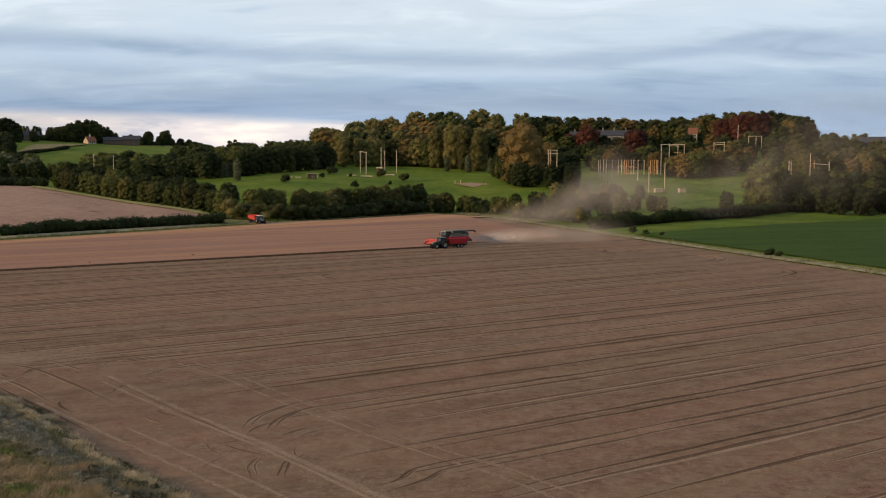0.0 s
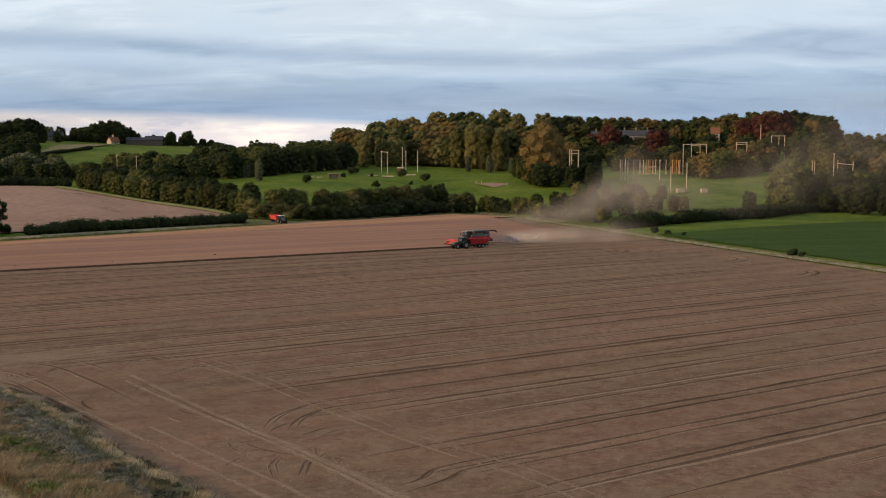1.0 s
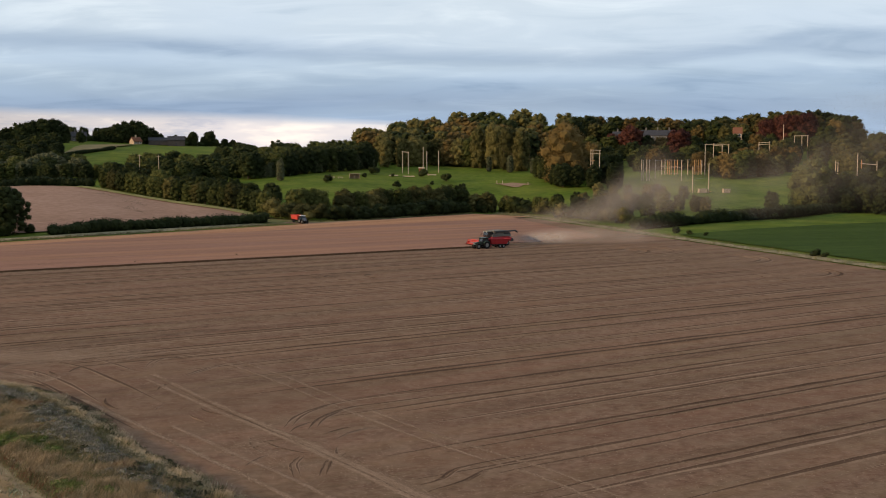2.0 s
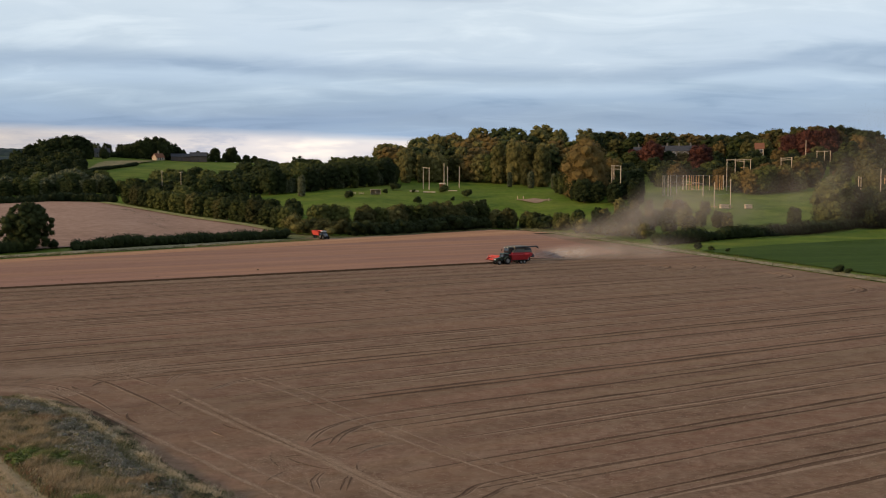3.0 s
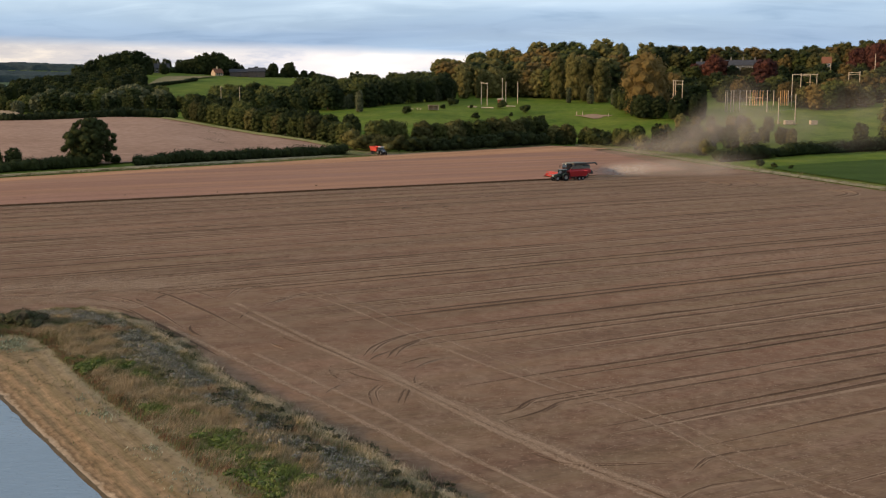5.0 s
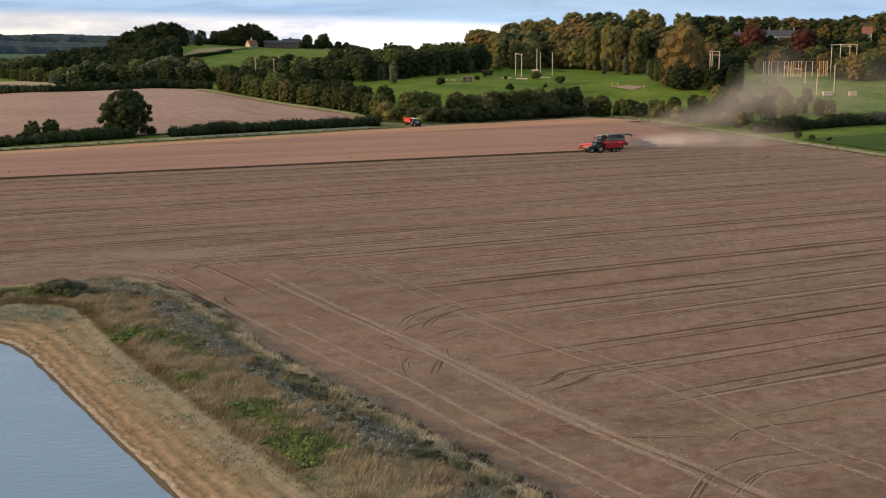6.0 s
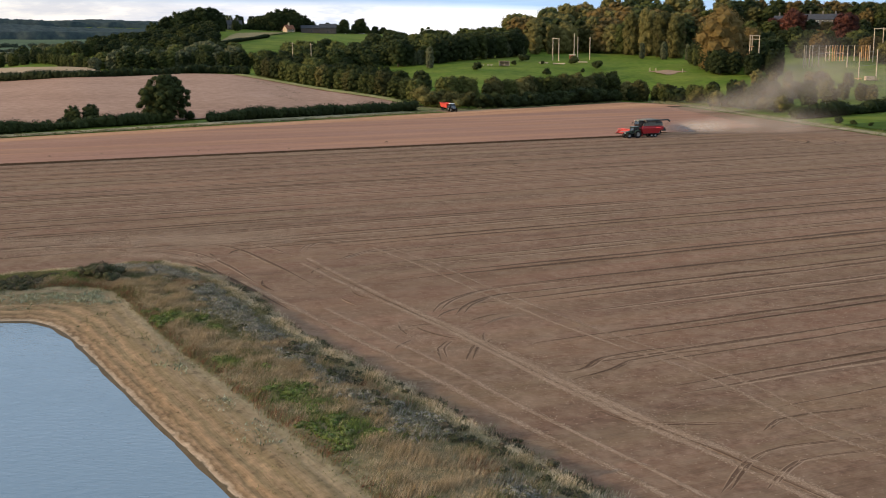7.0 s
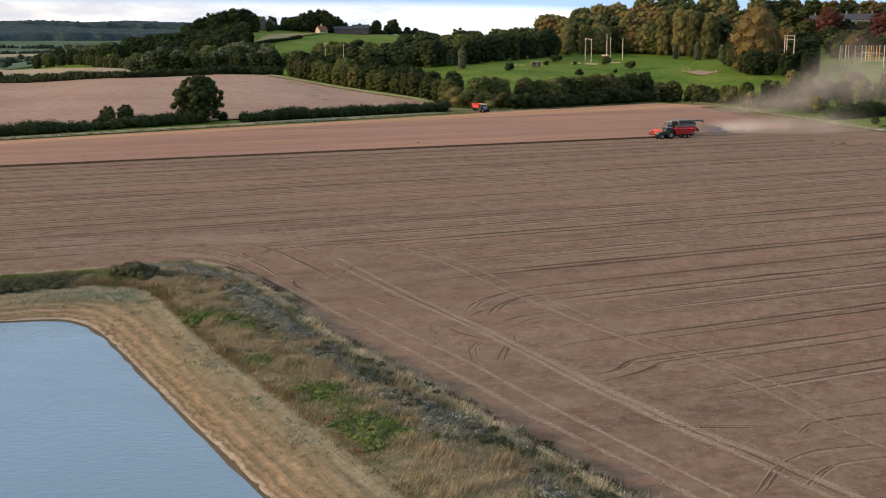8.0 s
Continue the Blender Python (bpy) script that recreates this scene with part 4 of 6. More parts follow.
def rod(bm, p, q, r, n=8, r1=None):
    p, q = Vector(p), Vector(q)
    ax = (q - p).normalized()
    s = ax.orthogonal().normalized()
    t = ax.cross(s)
    a = [bm.verts.new(p + (s * math.cos(6.2832 * i / n) + t * math.sin(6.2832 * i / n)) * r) for i in range(n)]
    b = [bm.verts.new(q + (s * math.cos(6.2832 * i / n) + t * math.sin(6.2832 * i / n)) * (r1 or r)) for i in range(n)]
    for i in range(n):
        bm.faces.new((a[i], a[(i + 1) % n], b[(i + 1) % n], b[i]))
    bm.faces.new(a[::-1])
    bm.faces.new(b)
    return bm


def prism(bm, profile, y0, y1, bev=0.04):
    """A side outline (x, z) made solid from y0 to y1."""
    a = [bm.verts.new((x, y0, z)) for x, z in profile]
    b = [bm.verts.new((x, y1, z)) for x, z in profile]
    n = len(a)
    fs = [bm.faces.new(a), bm.faces.new(b[::-1])] + [bm.faces.new((a[i], b[i], b[(i + 1) % n], a[(i + 1) % n])) for i in range(n)]
    bmesh.ops.recalc_face_normals(bm, faces=fs)
    if bev:
        bmesh.ops.bevel(bm, geom=list({e for f in fs for e in f.edges}), offset=bev, segments=1, affect="EDGES")
    return bm


def lathe(bm, ring, cx, cy, cz, n=20):
    """Turns (radius, along y) round the y axis."""
    rows = [[bm.verts.new((cx + r * math.cos(6.2832 * i / n), cy + y, cz + r * math.sin(6.2832 * i / n))) for i in range(n)] for r, y in ring]
    for u, v in zip(rows, rows[1:]):
        for i in range(n):
            bm.faces.new((u[i], u[(i + 1) % n], v[(i + 1) % n], v[i]))
    bmesh.ops.recalc_face_normals(bm, faces=bm.faces[:])
    return bm


def wheel(parent, x, y, r, w, rim):
    bm = lathe(bmesh.new(), [(r * 0.55, -w * 0.42), (r * 0.9, -w / 2), (r, -w * 0.36), (r, w * 0.36), (r * 0.9, w / 2), (r * 0.55, w * 0.42)], x, y, r)
    for i in range(18):  # tread lugs
        a = 6.2832 * i / 18
        c, s = math.cos(a), math.sin(a)
        for sgn in (-1, 1):
            b = a + sgn * 0.1
            rod(bm, (x + r * c, y, r + r * s), (x + r * math.cos(b), y + sgn * w * 0.42, r + r * math.sin(b)), 0.045, 4)
    ob = part("wheel", bm, M["black"], parent)
    bm = lathe(bmesh.new(), [(0.001, -w * 0.3), (r * 0.2, -w * 0.3), (r * 0.3, -w * 0.15), (r * 0.52, -w * 0.2), (r * 0.58, -w * 0.43), (r * 0.58, w * 0.43), (r * 0.52, w * 0.2), (r * 0.3, w * 0.15), (r * 0.2, w * 0.3), (0.001, w * 0.3)], x, y, r)
    part("rim", bm, rim, ob, "painted steel wheel rim")
    return ob


def glass_material():
    m = bpy.data.materials.new("cab_glass")
    m.use_nodes = True
    b = m.node_tree.nodes["Principled BSDF"]
    b.inputs["Base Color"].default_value = (0.02, 0.026, 0.03, 1)
    b.inputs["Roughness"].default_value = 0.08
    b.inputs["Specular IOR Level"].default_value = 0.8
    return m


M["red"] = material("red_paint", [(0.32, 0.012, 0.018), (0.42, 0.020, 0.024)], 0.8, 0.4, 0.0, spec=0.5)
M["red_dusty"] = material("sun_faded_red_paint", [(0.48, 0.045, 0.028), (0.58, 0.07, 0.045)], 0.8, 0.5, 0.0, spec=0.4)
M["black"] = material("black_rubber", [(0.012, 0.012, 0.012), (0.035, 0.031, 0.028)], 1.5, 0.85, 0.1)
M["tank"] = material("dark_grey_steel", [(0.025, 0.028, 0.028), (0.05, 0.052, 0.05)], 0.9, 0.5, 0.05, spec=0.5)
M["dusty"] = material("dusty_grey_panels", [(0.20, 0.19, 0.17), (0.30, 0.28, 0.25)], 0.9, 0.6, 0.05)
M["dust_grey"] = material("dust_covered_steel", [(0.13, 0.125, 0.105), (0.23, 0.215, 0.18)], 0.9, 0.7, 0.05)
M["green_paint"] = material("dark_green_paint", [(0.012, 0.030, 0.016), (0.022, 0.045, 0.024)], 0.9, 0.4, 0.0, spec=0.5)
M["blue_grey"] = material("blue_grey_paint", [(0.035, 0.05, 0.075), (0.06, 0.08, 0.11)], 0.9, 0.4, 0.0, spec=0.5)
M["cream"] = material("pale_roof_paint", [(0.55, 0.54, 0.50), (0.66, 0.64, 0.60)], 0.9, 0.5, 0.0)
M["steel"] = material("worn_steel", [(0.22, 0.21, 0.20), (0.34, 0.33, 0.31)], 2.0, 0.45, 0.05, metal=0.8)
M["glass"] = glass_material()
HEAD = math.degrees(math.atan2(-0.583, -0.812))


def build_combine(m):
    c = thing("combine_harvester", m, "red combine harvester with dark grain tank, cutting along the standing crop", "combine harvester")
    part("body", prism(bmesh.new(), [(-4.4, 1.3), (-4.6, 2.1), (-3.6, 2.4), (2.2, 2.4), (2.2, 1.1), (0.5, 0.9), (-2.5, 0.9)], -1.55, 1.55, 0.08), M["red"], c)
    part("upper_panel", prism(bmesh.new(), [(-4.4, 2.4), (-4.2, 2.95), (1.9, 2.98), (1.9, 2.4)], -1.5, 1.5, 0.06), M["dust_grey"], c, "dusty dark upper side panels")
    part("engine_hood", prism(bmesh.new(), [(-4.3, 2.9), (-4.1, 3.45), (-2.3, 3.75), (-2.0, 2.9)], -1.4, 1.4, 0.08), M["tank"], c)
    part("straw_hood", prism(bmesh.new(), [(-4.3, 1.0), (-5.4, 0.9), (-5.3, 1.6), (-4.5, 2.2)], -1.3, 1.3, 0.05), M["tank"], c)
    bm = bmesh.new()
    box(bm, -1.9, 1.3, -1.45, 1.45, 2.95, 3.6, 0.05)
    box(bm, -2.6, 1.5, -1.75, 1.75, 3.5, 4.1, 0.05, (-0.2, -0.25))
    part("grain_tank", bm, M["dust_grey"], c, "dusty dark flared grain tank extension")
    part("cab", prism(bmesh.new(), [(1.4, 1.9), (1.3, 3.65), (3.0, 3.65), (3.25, 2.9), (3.0, 1.9)], -1.0, 1.0, 0.06), M["glass"], c, "dark glazed cab")
    part("cab_roof", box(bmesh.new(), 1.15, 3.3, -1.12, 1.12, 3.7, 3.95, 0.07), M["dust_grey"], c)
    for s in (-1, 1):
        bm = bmesh.new()
        rod(bm, (3.05, s * 1.0, 3.2), (3.3, s * 1.75, 3.25), 0.03)
        box(bm, 3.25, 3.33, s * 1.85 - 0.14, s * 1.85 + 0.14, 2.75, 3.35, 0.02)
        part("mirror", bm, M["black"], c)
    part("feeder_house", prism(bmesh.new(), [(2.0, 1.1), (2.0, 2.0), (4.6, 1.0), (4.6, 0.4)], -0.75, 0.75, 0.04), M["red"], c)
    hd = part("header", prism(bmesh.new(), [(4.6, 0.5), (4.5, 1.55), (4.7, 1.6), (4.85, 0.8), (5.8, 0.42), (5.8, 0.32), (4.7, 0.35)], -4.6, 4.6, 0.03), M["red_dusty"], c, "wide red cutting header")
    for s in (-1, 1):
        part("end_divider", prism(bmesh.new(), [(4.5, 0.15), (4.5, 1.3), (5.4, 1.1), (6.9, 0.25), (6.7, 0.12)], s * 4.65 - 0.07, s * 4.65 + 0.07, 0.02), M["red"], hd)
    bm = bmesh.new()
    for i in range(6):
        a = 6.2832 * i / 6
        rod(bm, (5.75 + 0.5 * math.cos(a), -4.45, 1.15 + 0.5 * math.sin(a)), (5.75 + 0.5 * math.cos(a), 4.45, 1.15 + 0.5 * math.sin(a)), 0.035, 5)
        for y in (-4.45, -2.2, 0, 2.2, 4.45):
            rod(bm, (5.75, y, 1.15), (5.75 + 0.5 * math.cos(a), y, 1.15 + 0.5 * math.sin(a)), 0.025, 4)
        for k in range(30):
            y = -4.35 + k * 0.3
            rod(bm, (5.75 + 0.5 * math.cos(a), y, 1.15 + 0.5 * math.sin(a)), (5.7 + 0.5 * math.cos(a), y, 0.93 + 0.5 * math.sin(a)), 0.012, 3)
    rod(bm, (5.75, -4.55, 1.15), (5.75, 4.55, 1.15), 0.08, 8)
    part("reel", bm, M["red_dusty"], hd, "tined pick-up reel")
    bm = bmesh.new()
    rod(bm, (5.1, -4.45, 0.62), (5.1, 4.45, 0.62), 0.25, 10)
    part("header_auger", bm, M["steel"], hd)
    for s in (-1, 1):
        wheel(c, 1.3, s * 1.55, 0.98, 0.75, M["dusty"])
        wheel(c, -3.0, s * 1.4, 0.68, 0.5, M["dusty"])
    bm = bmesh.new()
    rod(bm, (1.0, 1.75, 3.3), (1.0, 1.85, 3.75), 0.24, 10)
    rod(bm, (1.1, 1.85, 3.75), (-5.6, 1.85, 3.95), 0.2, 10)
    rod(bm, (-5.5, 1.85, 3.95), (-6.2, 1.85, 3.45), 0.24, 10, 0.2)
    part("unloading_auger", bm, M["tank"], c, "dark unloading spout folded back along the side")
    bm = bmesh.new()
    for x in (1.75, 2.35):
        rod(bm, (x, 1.75, 0.6), (x - 0.05, 1.3, 2.0), 0.025, 5)
    for k in range(5):
        rod(bm, (1.75, 1.72 - k * 0.1, 0.75 + k * 0.28), (2.35, 1.72 - k * 0.1, 0.75 + k * 0.28), 0.025, 5)
    part("ladder", bm, M["steel"], c)
    bm = bmesh.new()
    rod(bm, (-2.6, -1.0, 3.6), (-2.6, -1.0, 4.15), 0.08, 8)
    part("exhaust", bm, M["black"], c)
    for y in (-0.7, 0.7):
        part("work_lamp", box(bmesh.new(), 3.22, 3.34, y - 0.12, y + 0.12, 3.66, 3.8, 0.02), M["cream"], c)
    bm = bmesh.new()
    rod(bm, (1.5, 0.6, 3.86), (1.5, 0.6, 4.1), 0.07, 8)
    part("beacon", bm, M["red_dusty"], c)
    return c


def build_tractor(m, paint, roof, label):
    t = thing("tractor", m, label, "tractor")
    part("hood", prism(bmesh.new(), [(0.2, 1.0), (0.2, 1.85), (1.2, 1.8), (2.25, 1.55), (2.35, 1.0), (1.9, 0.8)], -0.42, 0.42, 0.07), paint, t)
    part("chassis", box(bmesh.new(), -1.6, 2.0, -0.3, 0.3, 0.55, 1.05, 0.04), M["black"], t)
    part("cab", prism(bmesh.new(), [(-1.35, 1.3), (-1.45, 2.65), (0.1, 2.7), (0.35, 1.9), (0.25, 1.2), (-0.9, 1.1)], -0.78, 0.78, 0.05), M["glass"], t, "glazed tractor cab")
    for x, z0, x1, z1 in ((-1.38, 1.3, -1.48, 2.7), (0.32, 1.85, 0.1, 2.72), (-0.5, 1.2, -0.55, 2.7)):
        for s in (-1, 1):
            part("pillar", rod(bmesh.new(), (x, s * 0.8, z0), (x1, s * 0.8, z1), 0.045, 5), M["black"], t)
    part("cab_roof", box(bmesh.new(), -1.65, 0.35, -0.88, 0.88, 2.66, 2.88, 0.08), roof, t)
    for s in (-1, 1):
        wheel(t, -0.95, s * 0.98, 0.95, 0.62, M["dusty"])
        wheel(t, 1.65, s * 0.92, 0.68, 0.5, M["dusty"])
        part("mudguard", prism(bmesh.new(), [(-1.95, 1.45), (-1.6, 1.9), (-0.95, 2.05), (-0.3, 1.9), (0.0, 1.45), (-0.3, 1.75), (-0.95, 1.93), (-1.6, 1.78)], s * 0.98 - 0.33, s * 0.98 + 0.33, 0.01), paint, t)
        part("headlamp", box(bmesh.new(), 2.3, 2.37, s * 0.25 - 0.1, s * 0.25 + 0.1, 1.2, 1.38, 0.02), M["cream"], t)
    part("front_weight", box(bmesh.new(), 2.3, 2.75, -0.4, 0.4, 0.6, 1.05, 0.05), M["black"], t)
    bm = bmesh.new()
    rod(bm, (0.25, -0.55, 1.5), (0.25, -0.55, 2.85), 0.055, 8)
    part("exhaust", bm, M["black"], t)
    return t


def build_trailer(m, paint, label):
    t = thing("grain_trailer", m, label, "trailer")
    bm = bmesh.new()
    box(bm, -3.0, 2.9, -1.0, 1.0, 1.15, 2.75, 0.04, (-0.6, -0.32))
    top = max(bm.faces, key=lambda f: f.calc_center_median().z)
    ins = bmesh.ops.inset_region(bm, faces=[top], thickness=0.08)
    bmesh.ops.translate(bm, vec=(0, 0, -0.35), verts=top.verts[:])
    body = part("grain_body", bm, paint, t)
    for s in (-1, 1):
        for k in range(6):
            x = -3.0 + k * 1.15
            part("side_post", box(bmesh.new(), x - 0.05, x + 0.05, s * 1.34 - 0.05, s * 1.34 + 0.05, 2.3, 2.78, 0.01), paint, body)
    part("tailgate", box(bmesh.new(), -3.72, -3.6, -1.2, 1.2, 2.2, 2.8, 0.02), paint, t)
    bm = bmesh.new()
    for s in (-0.45, 0.45):
        box(bm, -3.2, 3.4, s - 0.08, s + 0.08, 0.95, 1.18, 0.01)
    rod(bm, (3.3, 0.4, 1.0), (4.9, 0, 0.65), 0.07, 6)
    rod(bm, (3.3, -0.4, 1.0), (4.9, 0, 0.65), 0.07, 6)
    part("drawbar_frame", bm, M["tank"], t)
    for x in (-1.55, -0.25):
        for s in (-1, 1):
            wheel(t, x, s * 0.98, 0.55, 0.42, M["dusty"])
    part("mudflap", box(bmesh.new(), -2.5, -2.45, -1.2, 1.2, 0.45, 1.0, 0.01), M["black"], t)
    return t


def along(x, y, s, side):
    p = Vector((x, y)) - ROW * s - ACROSS * side
    return p.x, p.y


build_combine(pose(2.6, 299.4, 0, 0, 0, HEAD))
build_trailer(pose(3.2, 291.4, 0, 0, 0, HEAD) @ Matrix.Diagonal((0.86, 0.9, 0.88, 1)), M["red"], "red twin-axle grain trailer running beside the combine")
build_tractor(pose(*along(3.6, 291.6, 5.6, 0), 0, 0, 0, HEAD), M["green_paint"], M["green_paint"], "dark green tractor pulling the grain trailer")
WEST_HEAD = -60.0
_dir = Vector((math.cos(radians(WEST_HEAD)), math.sin(radians(WEST_HEAD))))
_t2 = Vector((-66.2, 395.5))
build_trailer(pose(_t2.x - _dir.x * 3.4, _t2.y - _dir.y * 3.4, 0.3, 0, 0, WEST_HEAD), M["red_dusty"], "red grain trailer waiting in the field gateway")
build_tractor(pose(_t2.x + _dir.x * 2.6, _t2.y + _dir.y * 2.6, 0.3, 0, 0, WEST_HEAD), M["blue_grey"], M["cream"], "blue-grey tractor with pale roof in the gateway")


# ---- tracks in the stubble ----
def headland(x, y):
    """Metres from the grass bank into the field."""
    return (x + 50) * 0.76 + (y - 112) * 0.65


def track(name, pts, half, mat, label="", prof=None, lift=0.0):
    w, h = prof or ([-half, -half * 0.5, half * 0.5, half], [0.008, 0.014, 0.014, 0.008])
    v, f = ribbon(pts, w, [z + lift for z in h])
    v = [(x + 0.10 * noise.noise((x * 0.9, y * 0.9, k * 0.37)), y + 0.10 * noise.noise((x * 0.9, y * 0.9, 4 + k * 0.37)), z) for k, (x, y, z) in zip([i % len(w) for i in range(len(v))], v)]
    ob = new(name, mesh_of(name, v, f, mat))
    ob.parent = field
    return ob


def rut(pts, size=1.0, deep=1.0, sway=1.0):
    """A wheel rut: pressed dark floor between two low straw ridges, running out at both ends."""
    W = [w * size for w in (-0.62, -0.32, -0.2, 0.16, 0.28, 0.5)]
    v, f = ribbon(pts, W, [0.0, 0.05 * deep, 0.008, 0.008, 0.062 * deep, 0.0])
    n = len(pts)
    out = []
    for k, (x, y, z) in enumerate(v):
        i, c = k // 6, Vector(pts[k // 6])
        run = min(1.0, 0.12 + min(i, n - 1 - i) / min(7, n / 3)) * (0.75 + 0.5 * noise.noise((x * 0.09, y * 0.09, 15)))
        o = sway * (0.22 * noise.noise((x * 0.12, y * 0.12, 1.5)) + 0.09 * noise.noise((x * 0.8, y * 0.8, 2.5)))
        out.append((c.x + (x - c.x) * run - 0.58 * o, c.y + (y - c.y) * run + 0.81 * o, z * run * (0.9 + 0.8 * noise.noise((x * 0.35, y * 0.35, 8))) + 0.004))
    slots = [1 if i % 5 in (1, 2, 3) else 0 for i in range(len(f))]
    ob = new("wheel_rut", mesh_of("wheel_rut", out, f, [M["berm"], M["rut"]], False, slots))
    ob.parent = field


def build_ruts():
    rng = random.Random(4)
    for k in range(-9, 25):
        d = 65.7 + 7.05 * k + rng.uniform(-0.4, 0.4)
        for side in (-0.9, 0.9):
            run, s = [], -260.0
            dd = d + side + rng.uniform(-0.15, 0.15)
            first = 12 + rng.uniform(0, 9)
            size, deep = rng.uniform(0.9, 1.4), rng.choice((0.6, 0.8, 1.0, 1.4)) * (1.0 if d < 100 else 0.85)
            while s < 330:
                p = ACROSS * dd + ROW * s
                if rng.random() < 0.012 and d < 200:
                    s += rng.uniform(6, 30)
                    if len(run) > 8:
                        rut(run, size, deep)
                    run = []
                    continue
                ok = inside_field(p) and beyond(p.x, p.y) < -13 - 3 * (k % 3) and (headland(p.x, p.y) > first or d > 122)
                if d > 236 or not ok:
                    if len(run) > 8:
                        rut(run, size, deep)
                    run = []
                else:
                    run.append((p.x, p.y))
                s += 3.0
            if len(run) > 8:
                rut(run, size, deep)


build_ruts()


M["litter"] = material("straw_litter", [(0.23, 0.140, 0.085), (0.32, 0.208, 0.135), (0.41, 0.28, 0.187)], 0.5, 0.95, 0.0, island=0.6)


def litter(lines, label):
    """Loose straw and chaff dropped along tracks: (points, half width, stalks a metre), thick in some places and thin in others."""
    rng = np.random.default_rng(31)
    P = []
    for pts, half, many in lines:
        for a, b in zip(pts, pts[1:]):
            a, b = np.array(a[:2]), np.array(b[:2])
            d = b - a
            L = np.linalg.norm(d)
            n = int(L * many * 5.5)
            off = rng.normal(0, half, n)[:, None] * np.array([-d[1], d[0]]) / L
            q = a + d * rng.uniform(0, 1, n)[:, None] + off
            thick = np.array([noise.noise((x * 0.35, y * 0.35, 12)) + 0.7 * noise.noise((x * 0.07, y * 0.07, 2)) for x, y in q])
            q = q[thick > rng.uniform(-0.9, 0.5, n)]
            q += 0.25 * np.array([[noise.noise((x * 0.15, y * 0.15, 20)), noise.noise((x * 0.15, y * 0.15, 21))] for x, y in q]).reshape(-1, 2)
            P.append(q)
    P = np.concatenate(P)
    n = len(P)
    a = rng.uniform(0, 6.283, n)
    ln, wd = rng.uniform(0.03, 0.12, n), rng.uniform(0.015, 0.05, n)
    u, w = np.c_[np.cos(a), np.sin(a)] * ln[:, None], np.c_[-np.sin(a), np.cos(a)] * wd[:, None]
    z = rng.uniform(0.016, 0.028, (n, 4))
    V = np.stack([np.c_[P - u, z[:, 0]], np.c_[P + w, z[:, 1]], np.c_[P + u - w, z[:, 2]]], 1).reshape(-1, 3)
    tagged(new("straw_litter", mesh_of("straw_litter", V, np.arange(3 * n).reshape(-1, 3).tolist(), M["litter"])), label, "straw", kind="stuff")


MAIN_TRACK = spline([(-35.4, 116.3), (-25.7, 102.8), (-18.2, 93.1), (-12, 85.1), (-4.6, 74.9), (1.1, 67.8), (5.8, 62.8), (10.2, 57.5), (22, 44)], 8)
TWIN_TRACK = spline([(-35.3, 113.6), (-24.9, 99.9), (-17.8, 91.4), (-11.8, 83.6), (-6.4, 76.0), (-0.4, 68.2), (4.4, 62.8), (9, 57), (20.8, 43.5)], 8)
BANK_TRACK = spline([(-38.5, 103.6), (-34, 98.4), (-27.1, 90.1), (-20.7, 82.7), (-14.7, 75.5), (-7.2, 66.3), (-0.4, 58.6), (12, 43)], 8)
BANK_TWIN = spline([(-27, 93.6), (-19.2, 84.3), (-12.9, 77), (-7.6, 69.9), (1.1, 59.6), (13.8, 44.4)], 8)
CROSS_TRACK = spline([(-30, 124), (-22.5, 114.5), (-15, 103.5), (-8.3, 94.1), (-3.2, 87.7), (3.2, 80.4), (6.8, 75.5), (9.8, 69.9), (13.2, 65), (24, 52)], 8)
CROSS_TWIN = [(p.x + 1.5, p.y + 1.0) for p in CROSS_TRACK]
litter([(MAIN_TRACK, 0.17, 60), (TWIN_TRACK, 0.16, 44), (MAIN_TRACK[20:48], 0.6, 60), (BANK_TRACK, 0.16, 34), (BANK_TWIN, 0.14, 20),
        (CROSS_TRACK, 0.14, 20), (CROSS_TWIN, 0.14, 16), (spline([(-92, 118), (-72, 121), (-58, 125), (-47, 126)], 6), 1.8, 260), (spline([(-60, 124), (-53, 128), (-46, 130), (-40, 126)], 6), 2.2, 420), (spline([(-57, 115), (-51, 115), (-45, 113)], 6), 0.8, 200), (spline([(-70, 112), (-58, 118), (-50, 124), (-42, 131)], 6), 0.9, 110),
        (spline([(-20, 88), (-14, 84), (-8, 79)], 5), 1.3, 70), (spline([(-86, 110), (-70, 116), (-55, 121)], 6), 2.2, 130), (spline([(26, 288), (42, 272), (56, 248), (66, 222)], 6), 5.5, 190),
        (spline([(-120, 90), (-40, 148), (40, 205), (76, 231)], 8), 24, 60), (spline([(-30, 95), (40, 145), (92, 182)], 8), 18, 70), (spline([(-10, 72), (40, 105), (90, 140)], 8), 13, 70)], "pale straw and chaff strewn along the tractor tracks")
for line, half in ((MAIN_TRACK, 0.27), (TWIN_TRACK, 0.22), (BANK_TRACK, 0.22), (BANK_TWIN, 0.16), (CROSS_TRACK, 0.13), (CROSS_TWIN, 0.11)):
    track("straw_track", line, half, M["berm"])
# a faint pressed lane beside the straw
rut([(p.x - 0.4, p.y - 0.3) for p in MAIN_TRACK], 0.3, 0.4)
